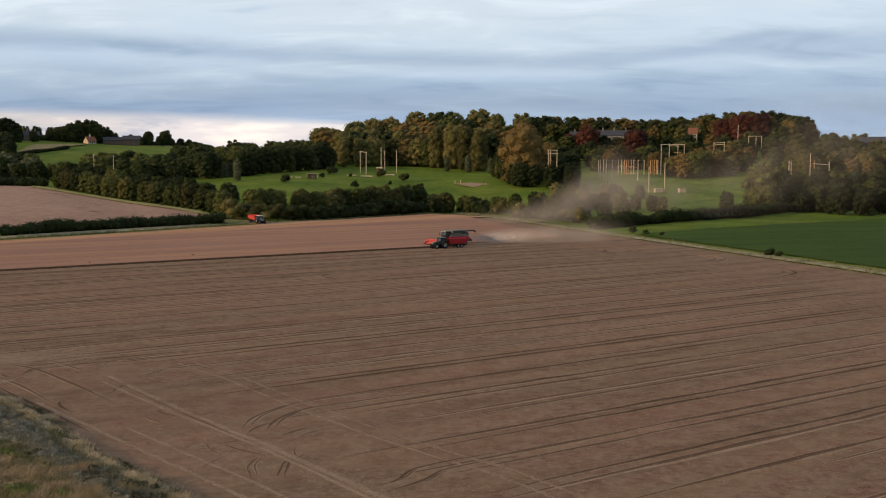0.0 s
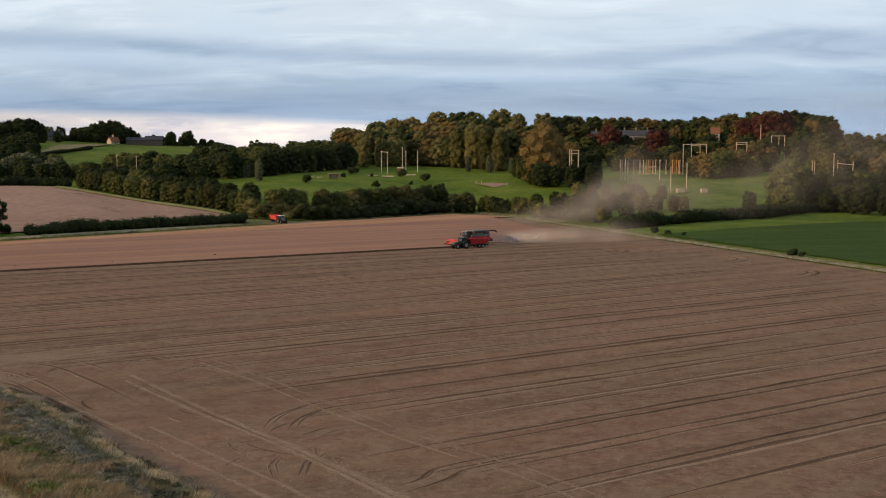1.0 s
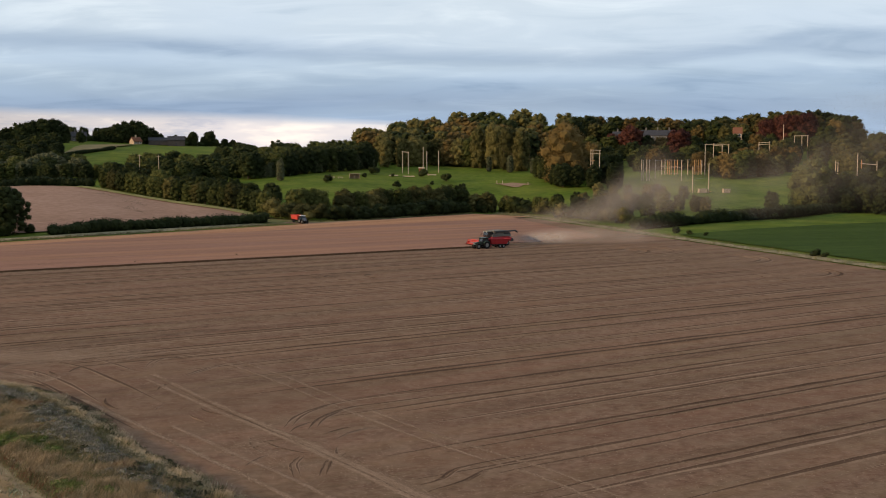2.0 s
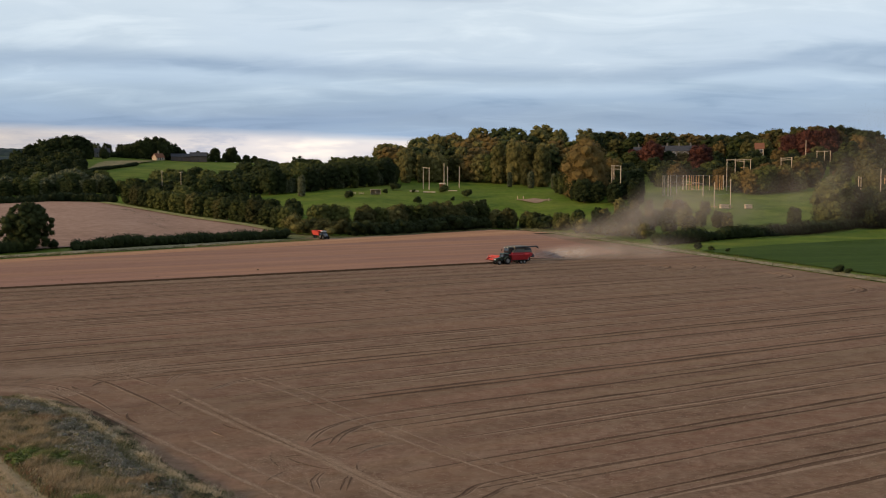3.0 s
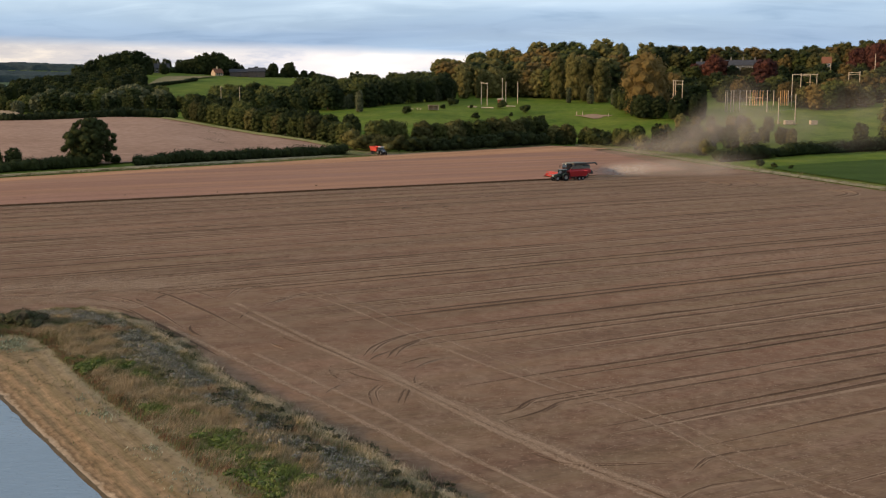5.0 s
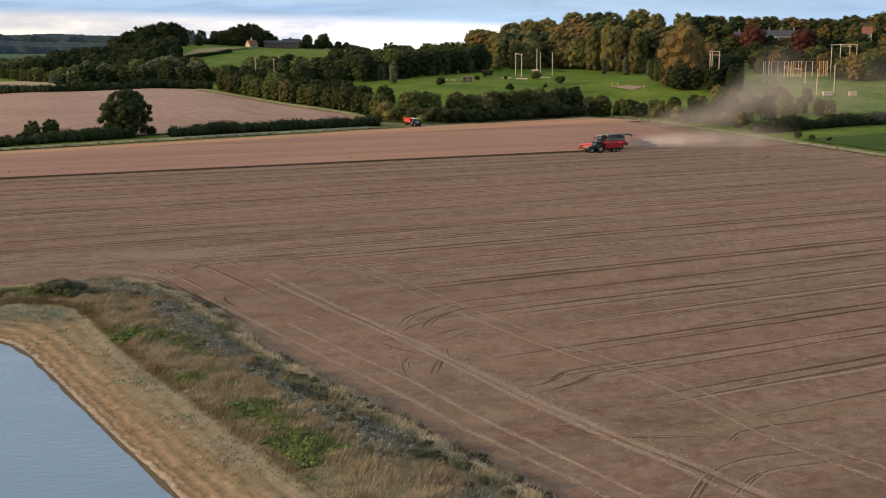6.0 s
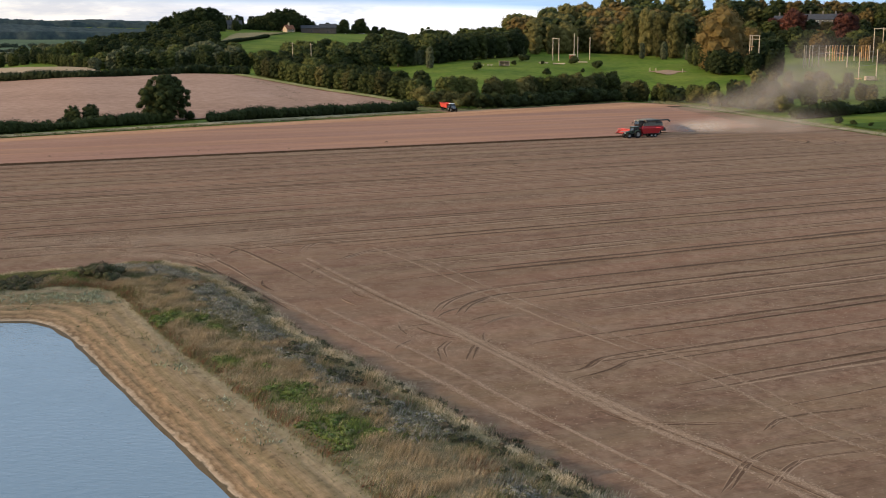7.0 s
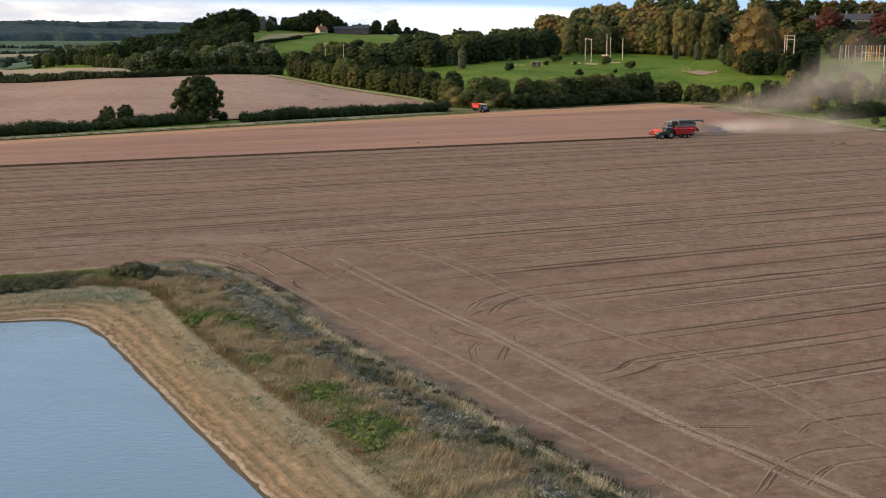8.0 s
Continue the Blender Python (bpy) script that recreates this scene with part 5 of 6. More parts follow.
# turning marks where the machine swung on the headland: short curved ruts in twos and threes
for pts in ([(-17.2, 93.4), (-16.9, 97.5), (-15, 101.9), (-11.6, 105.4), (-4, 110)], [(-15, 92.8), (-14.7, 96.9), (-12.7, 101.2), (-9.2, 103.6), (-1, 109)],
            [(-37.4, 119.3), (-37.9, 124.4), (-35.9, 127), (-33.5, 128.7), (-24, 135)], [(-32.4, 114.5), (-31, 119), (-29.5, 122.5), (-24, 127)],
            [(-4.7, 76.7), (-3.2, 78.4), (-2.5, 80.5), (-1.3, 82.1), (1.2, 83.9), (6, 87)], [(-4.2, 75.0), (-1.6, 78.0), (-0.4, 80.3), (0.8, 81.7), (6, 85)],
            [(5.0, 56.5), (5.9, 59.4), (6.6, 61.2), (7.7, 62.8), (9.1, 64), (15, 66.8)], [(7.4, 57.5), (8.2, 59.5), (9, 61.1), (10.1, 62.3), (15, 65)], [(8.1, 66.7), (8.8, 68.3), (10.1, 69.7), (15, 72.2)], [(-13.8, 78.6), (-14.6, 81.7), (-14.3, 84.3)], [(-12, 79), (-12.1, 82.5), (-11.3, 85)],
            [(-2, 69), (0.4, 67), (2.5, 67), (7, 68)], [(18, 44), (18.6, 47.5), (21, 50), (26, 54)]):
    line = spline(pts, 7)
    near = 0.72 if pts[0][1] < 80 else 1.0
    for k, sz in ((0.0, 0.66), (0.8, 0.55)):
        rut([(p.x + 0.76 * k * near, p.y + 0.65 * k * near) for p in line], sz * near, 0.75 * near)
for pts in ([(-98, 106), (-78, 114.5), (-62, 118.5), (-51, 118.5), (-43.5, 112), (-36, 102)], [(-96, 104.8), (-77, 113), (-61.5, 117), (-52, 116.8), (-45, 110.6), (-37.5, 100.8)],
            [(-92, 112.5), (-74, 120.5), (-58, 124.5), (-47, 122), (-38.5, 113), (-30, 102)], [(-66, 125.5), (-56, 128.5), (-48, 127.5), (-42, 122.5), (-37.4, 117.4)],
            [(-50, 113.8), (-44.5, 109.5), (-38, 102.2), (-30, 92.5)], [(-47.5, 121), (-44, 123.8), (-38, 127.5), (-28, 133.5)], [(-46, 119.5), (-42.2, 122.4), (-36.5, 126), (-26, 132)]):
    rut([tuple(p) for p in spline(pts, 7)], 0.75, 0.55)
rng_marks = random.Random(8)
for x, y, n in ((-14.5, 82.5, 7), (-46, 119, 9), (-70, 126, 9), (-52, 122, 8), (-62, 121, 7), (-36, 116, 6), (-22, 100, 5), (-6, 86, 5), (-78, 118, 6), (-11, 91, 5), (-40, 124, 4), (-28, 108, 4), (-58, 124, 5), (-24.7, 215, 5), (-20, 218, 3), (25, 254, 5), (62, 219, 6), (-84, 122, 4), (40, 285, 4), (52, 262, 4)):
    for _ in range((n + 1) // 2):
        cx, cy, r = x + rng_marks.uniform(-2.8, 2.8), y + rng_marks.uniform(-2.5, 2.5), rng_marks.uniform(3, 8)
        a0, sw = rng_marks.uniform(1.6, 3.6), rng_marks.uniform(0.35, 0.9)
        rut([(cx + r * math.cos(a0 + sw * i / 7), cy + r * math.sin(a0 + sw * i / 7)) for i in range(8)], rng_marks.uniform(0.5, 0.9) * (1.5 if y > 200 else 0.9 if y > 105 else 0.55), 1.3 if y > 200 else 0.7)
for x, y, r, a0, a1 in ((34, 285, 14, -70, 60), (34, 285, 16.5, -70, 60), (30, 283, 9, -60, 80), (30, 283, 11.4, -60, 80), (52, 262, 12, -70, 50), (52, 262, 14.4, -70, 50), (60, 232, 11, -70, 50), (60, 232, 13.2, -60, 40), (24, 292, 13, -60, 30)):
    rut([(x + r * math.cos(radians(a0 + (a1 - a0) * i / 18)), y + r * math.sin(radians(a0 + (a1 - a0) * i / 18))) for i in range(19)], 1.3, 1.8)


# ---- grass and weeds on the bank ----
M["dry_grass"] = material("dry_grass", [(0.18, 0.130, 0.070), (0.295, 0.216, 0.126), (0.43, 0.33, 0.212)], 0.7, 0.9, 0.0, island=0.18)
M["green_weed"] = material("green_weeds", [(0.065, 0.092, 0.022), (0.105, 0.135, 0.034), (0.16, 0.185, 0.06)], 0.3, 0.85, 0.0, island=0.3)
M["dull_grass"] = material("dull_green_grass", [(0.085, 0.088, 0.036), (0.140, 0.130, 0.058), (0.21, 0.182, 0.09)], 0.7, 0.9, 0.0, island=0.18)
M["thistle"] = material("grey_seed_heads", [(0.12, 0.102, 0.075), (0.20, 0.175, 0.135), (0.33, 0.30, 0.245)], 0.9, 0.95, 0.0, island=0.3)
M["fringe"] = material("bleached_grass", [(0.32, 0.24, 0.14), (0.48, 0.38, 0.25), (0.62, 0.51, 0.36)], 0.7, 0.9, 0.0, island=0.18)
M["dark_weed"] = material("dark_weeds", [(0.042, 0.047, 0.021), (0.072, 0.070, 0.036), (0.115, 0.088, 0.066)], 0.6, 0.9, 0.0, island=0.3)
M["dock"] = material("rusty_seed_heads", [(0.13, 0.06, 0.035), (0.21, 0.10, 0.055)], 0.5, 0.9, 0.0, island=0.3)


def blades(name, spots, per, hs, width, mat, label, spread=0.25, category="grass"):
    """Tufts of leaning blades at the spots (x, y, z): one mass."""
    rng = np.random.default_rng(len(name) + len(spots))
    S = np.repeat(np.array(spots), per, 0)
    n = len(S)
    base = S + np.c_[rng.normal(0, spread, (n, 2)), np.full(n, -0.03)]
    tuft = np.repeat(np.array([0.8 + 1.1 * noise.noise((x * 0.55, y * 0.55, 17)) for x, y, z in spots]), per)
    h = rng.uniform(hs[0], hs[1], n) * np.maximum(0.35, tuft)
    a = rng.uniform(0, 6.283, n)
    lean = np.c_[np.cos(a), np.sin(a)] * (h * rng.uniform(0.15, 0.6, n))[:, None] + (0.45 * h)[:, None] * np.array([0.8, 0.35])
    side = np.c_[-np.sin(a), np.cos(a), np.zeros(n)] * width
    tip = base + np.c_[lean, h]
    V = np.stack([base - side * 0.5, base + side * 0.5, tip], 1).reshape(-1, 3)
    F = np.arange(3 * n).reshape(-1, 3).tolist()
    tagged(new(name, mesh_of(name, V, F, mat)), label, category, kind="stuff")


def bank_spots():
    rng = random.Random(9)
    out = {k: [] for k in ("dry", "green", "dull", "thistle", "dock", "edge", "shore", "dark", "thistle_clump", "dark_clump", "green_clump", "edge_clump")}
    n = len(shore_line)

    def spot(lo, hi):
        kf, u = rng.uniform(8, n - 18), rng.uniform(lo, hi)
        k = int(kf)
        a, b = bank_at(k, u), bank_at(k + 1, u)
        return [a[i] + (b[i] - a[i]) * (kf - k) for i in range(3)] + [u - 1]
    for i in range(52000):
        x, y, z, w = spot(0.96, 2.02)
        if math.hypot(x, y) < 35:
            continue
        p, q = noise.noise((x * 0.15, y * 0.15, 3)) + 0.35 * noise.noise((x * 0.6, y * 0.6, 4)), noise.noise((x * 0.10, y * 0.10, 30)) + 0.4 * noise.noise((x * 0.4, y * 0.4, 33))
        g, j = noise.noise((x * 0.2, y * 0.2, 41)), w + rng.gauss(0, 0.035)
        near = y < 76
        clump = i % 17 == 0
        if x < -55:  # the western arm stays green, dark at its foot
            kind = "dark" if j < 0.3 and rng.random() < 0.6 else "edge" if j > 0.86 else "green" if p > 0.05 and rng.random() < 0.7 else "dull"
            if clump and j < 0.3:
                out["dark_clump"].append((x, y, z))
        elif j < 0.05:
            kind = "dock" if rng.random() < 0.45 else "dull"
        elif j < (0.5 if near else 0.35) and p + rng.gauss(0, 0.07) > (0.16 if near else 0.3):
            kind = "green"
            if clump:
                out["green_clump"].append((x, y, z))
        elif j > 0.965:
            kind = "dark"
            if i % 23 == 0 and g > -0.3:
                out["edge_clump"].append((x, y, z))
        elif j > 0.87:
            kind = "edge" if g > -0.3 else "dull"
        elif j > 0.76:
            kind = "dull" if rng.random() < 0.8 else "dry"
            if clump and near and g > -0.1:
                out["dark_clump"].append((x, y, z))
        elif j > 0.5 and q > -0.08:
            kind = "thistle" if rng.random() < 0.6 else "dull"
            if clump:
                out["thistle_clump" if q > 0.04 or rng.random() < 0.4 else "dark_clump"].append((x, y, z))
        elif j > 0.5 and g < -0.12:
            kind = "dock" if rng.random() < 0.4 else "dry"
        else:
            kind = "dry" if p + rng.gauss(0, 0.2) < -0.02 else "dull"
        out[kind].append((x, y, z))
    # weeds creep out from the foot of the bank on to the stubble
    for i in range(5200):
        x, y, z, w = spot(1.98, 2.0)
        reach = 0.75 + 0.9 * noise.noise((x * 0.16, y * 0.16, 77))
        d = abs(rng.gauss(0, 0.55)) * max(reach, 0.15)
        if x < -50 or d > 1.3:
            continue
        g = noise.noise((x * 0.35, y * 0.35, 78)) + rng.gauss(0, 0.15)
        x, y = x + 0.77 * d, y + 0.64 * d
        out["dark" if g > 0.05 else "dull" if g > -0.2 else "edge"].append((x, y, max(z - 0.3 * d, 0.0)))
        if i % 26 == 0 and g > 0.0:
            out["edge_clump"].append((x, y, 0.0))
    for _ in range(5200):
        x, y, z, w = spot(0.2, 1.0)
        if rng.random() < (1 + w) ** 2 and noise.noise((x * 0.2, y * 0.2, 50)) > (0.05 if x > -44 else -0.3):
            out["shore"].append((x, y, z))
    return out


SP = bank_spots()
blades("dry_grass", SP["dry"], 12, (0.22, 0.55), 0.028, M["dry_grass"], "tall straw-coloured dry grass on the bank", 0.22)
blades("green_weeds", SP["green"], 10, (0.12, 0.34), 0.06, M["green_weed"], "bright green patches of weeds on the bank")
blades("dull_grass", SP["dull"], 10, (0.14, 0.40), 0.034, M["dull_grass"], "dull green rough grass on the bank")
blades("thistles", SP["thistle"], 10, (0.15, 0.4), 0.06, M["thistle"], "grey drifts of thistles gone to seed", 0.22, "weeds")
blades("dock_stems", SP["dock"], 6, (0.2, 0.5), 0.035, M["dock"], "rust-brown dock stems among the grass", 0.2, "weeds")
blades("edge_grass", SP["edge"], 11, (0.15, 0.42), 0.03, M["fringe"], "pale grass fringe along the stubble edge")
blades("dark_weeds", SP["dark"], 8, (0.1, 0.3), 0.06, M["dark_weed"], "dark low weeds along the foot of the bank", 0.2, "weeds")
blades("shore_weeds", SP["shore"], 4, (0.05, 0.2), 0.08, M["dull_grass"], "sparse low weeds on the clay shore", 0.2, "weeds")


def clumps(name, spots, radius, heart, spray, size, dens, label, flat=0.75):
    """Rounded clumps of weeds: dark hearts under many small sprays."""
    rng = np.random.default_rng(len(name) * 5 + len(spots))
    lobes = []
    for x, y, z in spots:
        big = rng.uniform(0.55, 1.0)
        for _ in range(int(rng.integers(2, 5))):
            r = radius * big * rng.uniform(0.5, 1.0)
            lobes.append((x + rng.normal(0, radius * 0.7), y + rng.normal(0, radius * 0.7), z + r * 0.3, r))
    v, f = leafy(rng, lobes, int(len(lobes) * dens), size, flat)
    hearts = len(lobes) * len(CORES[1][1])
    tagged(new(name, mesh_of(name, v, f, [heart, spray], False, [0] * hearts + [1] * (len(f) - hearts))), label, "weeds", kind="stuff")


clumps("thistle_clumps", SP["thistle_clump"], 0.42, M["dull_grass"], M["thistle"], 0.10, 80, "grey-headed thistle clumps gone to seed")
clumps("dark_weed_clumps", SP["dark_clump"], 0.44, M["dark_weed"], M["dark_weed"], 0.12, 56, "dark green and purple-brown weed clumps")
clumps("green_weed_clumps", SP["green_clump"], 0.42, M["dull_grass"], M["green_weed"], 0.13, 60, "bright green nettle clumps on the bank", 0.5)
clumps("edge_weed_clumps", SP["edge_clump"], 0.24, M["dark_weed"], M["dark_weed"], 0.12, 24, "dark weeds along the edge of the stubble")


def shore_patches():
    """Low silvery weeds where the clay meets the turf."""
    rng = random.Random(21)
    spots = []
    for x, y, r, n in ((-48.6, 91.6, 1.6, 260), (-52.5, 90.5, 2.0, 260), (-45.6, 90.0, 1.0, 110), (-30.5, 71.8, 0.9, 70), (-33.5, 75.6, 0.7, 50), (-20.5, 59.8, 1.0, 90), (-24.5, 64.8, 0.7, 60)):
        for _ in range(n):
            a, b = x + rng.gauss(0, r), y + rng.gauss(0, r)
            spots.append((a, b, 0.92))
    blades("silver_weeds", spots, 7, (0.08, 0.24), 0.07, M["silver"], "silvery green low weeds on the upper shore", 0.2, "weeds")


M["silver"] = material("silvery_weeds", [(0.13, 0.15, 0.085), (0.22, 0.235, 0.15), (0.33, 0.335, 0.24)], 0.3, 0.9, 0.0, island=0.35)
shore_patches()


def build_bank_bushes():
    plant("bramble", -50.2, 97.0, 2.2, z=0.8)
    plant("bramble", -51.8, 97.6, 1.7, z=0.8)
    plant("bramble", -48.6, 96.2, 1.5, z=0.8)
    plant("bramble", -49.3, 98.6, 1.6, z=0.8)


build_bank_bushes()


clumps("crop_weeds", [(-122, 216.6, 0.4), (-114.2, 224.4, 0.4), (-95.4, 232.9, 0.4), (-77.4, 241.5, 0.4), (-59.2, 261.4, 0.4)], 0.2, M["dark_weed"], M["dark_weed"], 0.1, 40, "dark weed tufts standing in the ripe crop")


def verge_grass(name, pts, count, spread, hs, mat, label):
    rng = random.Random(len(name))
    line = spline(pts, 20)
    spots = []
    for _ in range(count):
        p = line[rng.randrange(len(line))]
        x, y = p.x + rng.gauss(0, spread), p.y + rng.gauss(0, spread)
        spots.append((x, y, max(0, land(x, y)) + 0.05))
    blades(name, spots, 5, hs, 0.16, mat, label, 0.5)


verge_grass("verge_tall_grass", [(6, 480), (24, 438), (51.5, 349), (92, 223), (110, 165)], 3200, 1.8, (0.3, 0.8), M["dull_grass"], "long yellowing grass on the east verge")
verge_grass("verge_rough_grass", [(-245, 158), (-180, 246), (-127, 316), (-70, 393), (-8, 481)], 2400, 1.2, (0.3, 0.8), M["dull_grass"], "rough grass along the west verge")
verge_grass("field_weeds", [(-167.4, 475), (-153, 459), (-134, 429)], 130, 1.6, (0.3, 0.6), M["dark_weed"], "dark weeds straggling across the pale field")
verge_grass("field_weeds", [(-137, 418), (-130, 407), (-123, 397)], 90, 1.4, (0.3, 0.6), M["dark_weed"], "dark weeds straggling across the pale field")
for x, y, h in ((60, 352, 2.4), (63, 345, 1.8), (67, 340, 1.4), (79, 268, 2.3), (80.5, 266, 1.6)):
    plant("thorn", x, y, h)


# ---- dust behind the combine ----
def veil_material():
    """Dust hanging in the air, thick and thin in drifts."""
    m = bpy.data.materials.new("hanging_dust")
    m.use_nodes = True
    N, K = m.node_tree.nodes, m.node_tree.links
    N.remove(N["Principled BSDF"])
    # fine dust has no faces: it takes the low sun alike all through
    side, even = N.new("ShaderNodeCombineXYZ"), N.new("ShaderNodeBsdfDiffuse")
    for i, v in enumerate((-0.6, -0.62, 0.5)):
        side.inputs[i].default_value = v
    even.inputs[0].default_value = (0.48, 0.43, 0.395, 1)
    K.new(side.outputs[0], even.inputs["Normal"])
    clear, mixer, at, tc = N.new("ShaderNodeBsdfTransparent"), N.new("ShaderNodeMixShader"), N.new("ShaderNodeAttribute"), N.new("ShaderNodeTexCoord")
    at.attribute_name = "thickness"
    ns, rg, mu = N.new("ShaderNodeTexNoise"), N.new("ShaderNodeMapRange"), N.new("ShaderNodeMath")
    ns.inputs["Scale"].default_value, ns.inputs["Detail"].default_value = 0.11, 4.0
    K.new(tc.outputs["Object"], ns.inputs["Vector"])
    rg.inputs[1].default_value, rg.inputs[2].default_value, rg.inputs[3].default_value, rg.inputs[4].default_value = 0.32, 0.68, 0.35, 1.4
    K.new(ns.outputs[0], rg.inputs[0])
    mu.operation = "MULTIPLY"
    K.new(at.outputs["Fac"], mu.inputs[0])
    K.new(rg.outputs[0], mu.inputs[1])
    K.new(mu.outputs[0], mixer.inputs[0])
    K.new(clear.outputs[0], mixer.inputs[1])
    K.new(even.outputs[0], mixer.inputs[2])
    K.new(mixer.outputs[0], N["Material Output"].inputs[0])
    return m


M["veil"] = veil_material()


def dust_drift(path, depth, layers, peak, label):
    """Layers of hanging dust along a path of (x, y, height of the middle, spread, thickness)."""
    P = spline([Vector(p) for p in [q[:3] for q in path]], 12)
    W = spline([Vector((q[3], q[4], 0)) for q in path], 12)
    verts, faces, dens, rows, count = [], [], [], 26, 0
    for layer in range(layers):
        for i, (p, w) in enumerate(zip(P, W)):
            off = depth * ((layer + 0.5) / layers - 0.5)
            fade = min(1.0, i / 8, (len(P) - 1 - i) / 14)
            for j in range(rows):
                h = 5.2 * j / (rows - 1) - 2.6
                z = p.z + h * w.x
                k = math.exp(-0.5 * (h * 1.15) ** 2) * (1 if abs(h) < 2.5 else 0)
                verts.append((p.x + off * 0.15, p.y + off, max(0.15, z)))
                dens.append(peak * w.y * k * fade * min(1.0, max(0.0, z / 1.2 + 0.3)))
        for i in range(len(P) - 1):
            for j in range(rows - 1):
                a = count + i * rows + j
                if verts[a + 1][2] > 0.16:
                    faces.append((a, a + rows, a + rows + 1, a + 1))
        count = len(verts)
    me = mesh_of("dust_haze", verts, faces, M["veil"], True)
    me.attributes.new("thickness", "FLOAT", "POINT").data.foreach_set("value", dens)
    tagged(new("dust_haze", me), label, "dust", kind="stuff")


dust_drift([(5, 302.5, 1.2, 0.7, 0.7), (13, 303.5, 1.7, 1.0, 1.0), (22, 304.5, 2.1, 1.3, 0.9), (32, 305.5, 2.5, 1.7, 0.6), (44, 307, 2.9, 2.1, 0.3), (56, 308.5, 3.2, 2.4, 0.12)], 4.0, 3, 0.42, "pale brown dust blown out behind the combine")
dust_drift([(6, 397.5, 1.6, 1.6, 0.1), (21, 399, 2.4, 2.2, 0.5), (34, 400.5, 3.6, 3.0, 1.1), (45, 402, 6.8, 4.6, 1.45), (53, 403.5, 11, 6.2, 1.5), (61, 405, 13.4, 7.0, 1.25), (71, 406, 12, 6.4, 0.8), (86, 408, 11, 6.4, 0.48), (100, 410, 14, 7.4, 0.42), (116, 412, 19, 9.0, 0.38), (134, 414, 24, 10.5, 0.36), (160, 417, 27, 12, 0.24), (190, 420, 30, 13, 0.12)], 10.0, 4, 0.115, "wide veil of grey-brown dust drifting over the hedge")


# ---- the ropes course on the meadow ----
M["pole"] = material("weathered_pole", [(0.40, 0.30, 0.21), (0.54, 0.43, 0.31)], 0.6, 0.8, 0.2)
M["new_wood"] = material("orange_larch", [(0.42, 0.22, 0.09), (0.52, 0.30, 0.13)], 0.8, 0.8, 0.2)
M["sand"] = material("play_sand", [(0.22, 0.14, 0.085), (0.34, 0.225, 0.15)], 0.3, 0.95, 0.3)
M["brick"] = material("red_brick", [(0.26, 0.085, 0.045), (0.36, 0.13, 0.07)], 0.8, 0.9, 0.2)
M["stone"] = material("grey_stone", [(0.12, 0.108, 0.095), (0.19, 0.172, 0.15)], 0.4, 0.9, 0.3)
M["slate"] = material("slate_roof", [(0.04, 0.04, 0.045), (0.07, 0.07, 0.075)], 0.6, 0.7, 0.2)
M["tile"] = material("clay_tile_roof", [(0.16, 0.07, 0.042), (0.23, 0.10, 0.06)], 0.6, 0.85, 0.2)
M["shed"] = material("corrugated_sheet", [(0.07, 0.058, 0.052), (0.11, 0.092, 0.082)], 0.5, 0.6, 0.2)
M["tan"] = material("tan_stone", [(0.38, 0.28, 0.19), (0.48, 0.37, 0.26)], 0.5, 0.9, 0.2)


def ropes(label, poles, beams=(), cables=(), decks=(), name="ropes_course", orange=()):
    """Tall poles (x, y, height), beams and cables between poles (i, j, share of height), decks (i, share, size)."""
    x0, y0 = poles[0][:2]
    t = thing(name, Matrix.Translation((x0, y0, land(x0, y0))), label, "ropes course", "tall pole structures on the meadow")
    z0 = land(x0, y0)

    def at(i, k):
        x, y, h = poles[i]
        return Vector((x - x0, y - y0, land(x, y) - z0 + h * k))
    for i, (x, y, h) in enumerate(poles):
        bm = bmesh.new()
        rod(bm, at(i, 0) - Vector((0, 0, 0.4)), at(i, 1), 0.27, 8, 0.21)
        part("pole", bm, M["new_wood"] if i in orange else M["pole"], t)
    for i, j, k in beams:
        bm = bmesh.new()
        d = (at(j, k) - at(i, k)).normalized() * 0.5
        rod(bm, at(i, k) - d, at(j, k) + d, 0.17, 6)
        part("beam", bm, M["pole"], t)
    for i, j, k in cables:
        bm = bmesh.new()
        rod(bm, at(i, k), at(j, k), 0.05, 4)
        part("cable", bm, M["steel"], t)
    for i, k, s in decks:
        p = at(i, k)
        part("deck", box(bmesh.new(), p.x - s, p.x + s, p.y - s, p.y + s, p.z, p.z + 0.25, 0.02), M["new_wood"], t)
    return t


ropes("goal-like frame of two tall timber poles and a crossbar", [(-46.8, 626, 12.2), (-43.2, 622, 12.2)], [(0, 1, 0.97)])
ropes("pair of very tall slim climbing poles", [(-35.4, 632, 14.5), (-33.1, 626, 13)], decks=[(1, 0.02, 1.2)])
ropes("single tall timber climbing pole", [(-27.0, 639, 12.4)])
R = [(82.7, 594), (83.9, 596), (85.4, 594), (91.4, 604), (99.5, 634), (102.9, 633.7), (105.1, 634), (106.8, 634), (108.3, 634), (104.1, 596), (114, 633), (119.6, 632), (122, 634), (104, 633.5), (117.7, 633), (118.7, 633.4), (121, 633), (87, 595.5), (101.4, 634)]
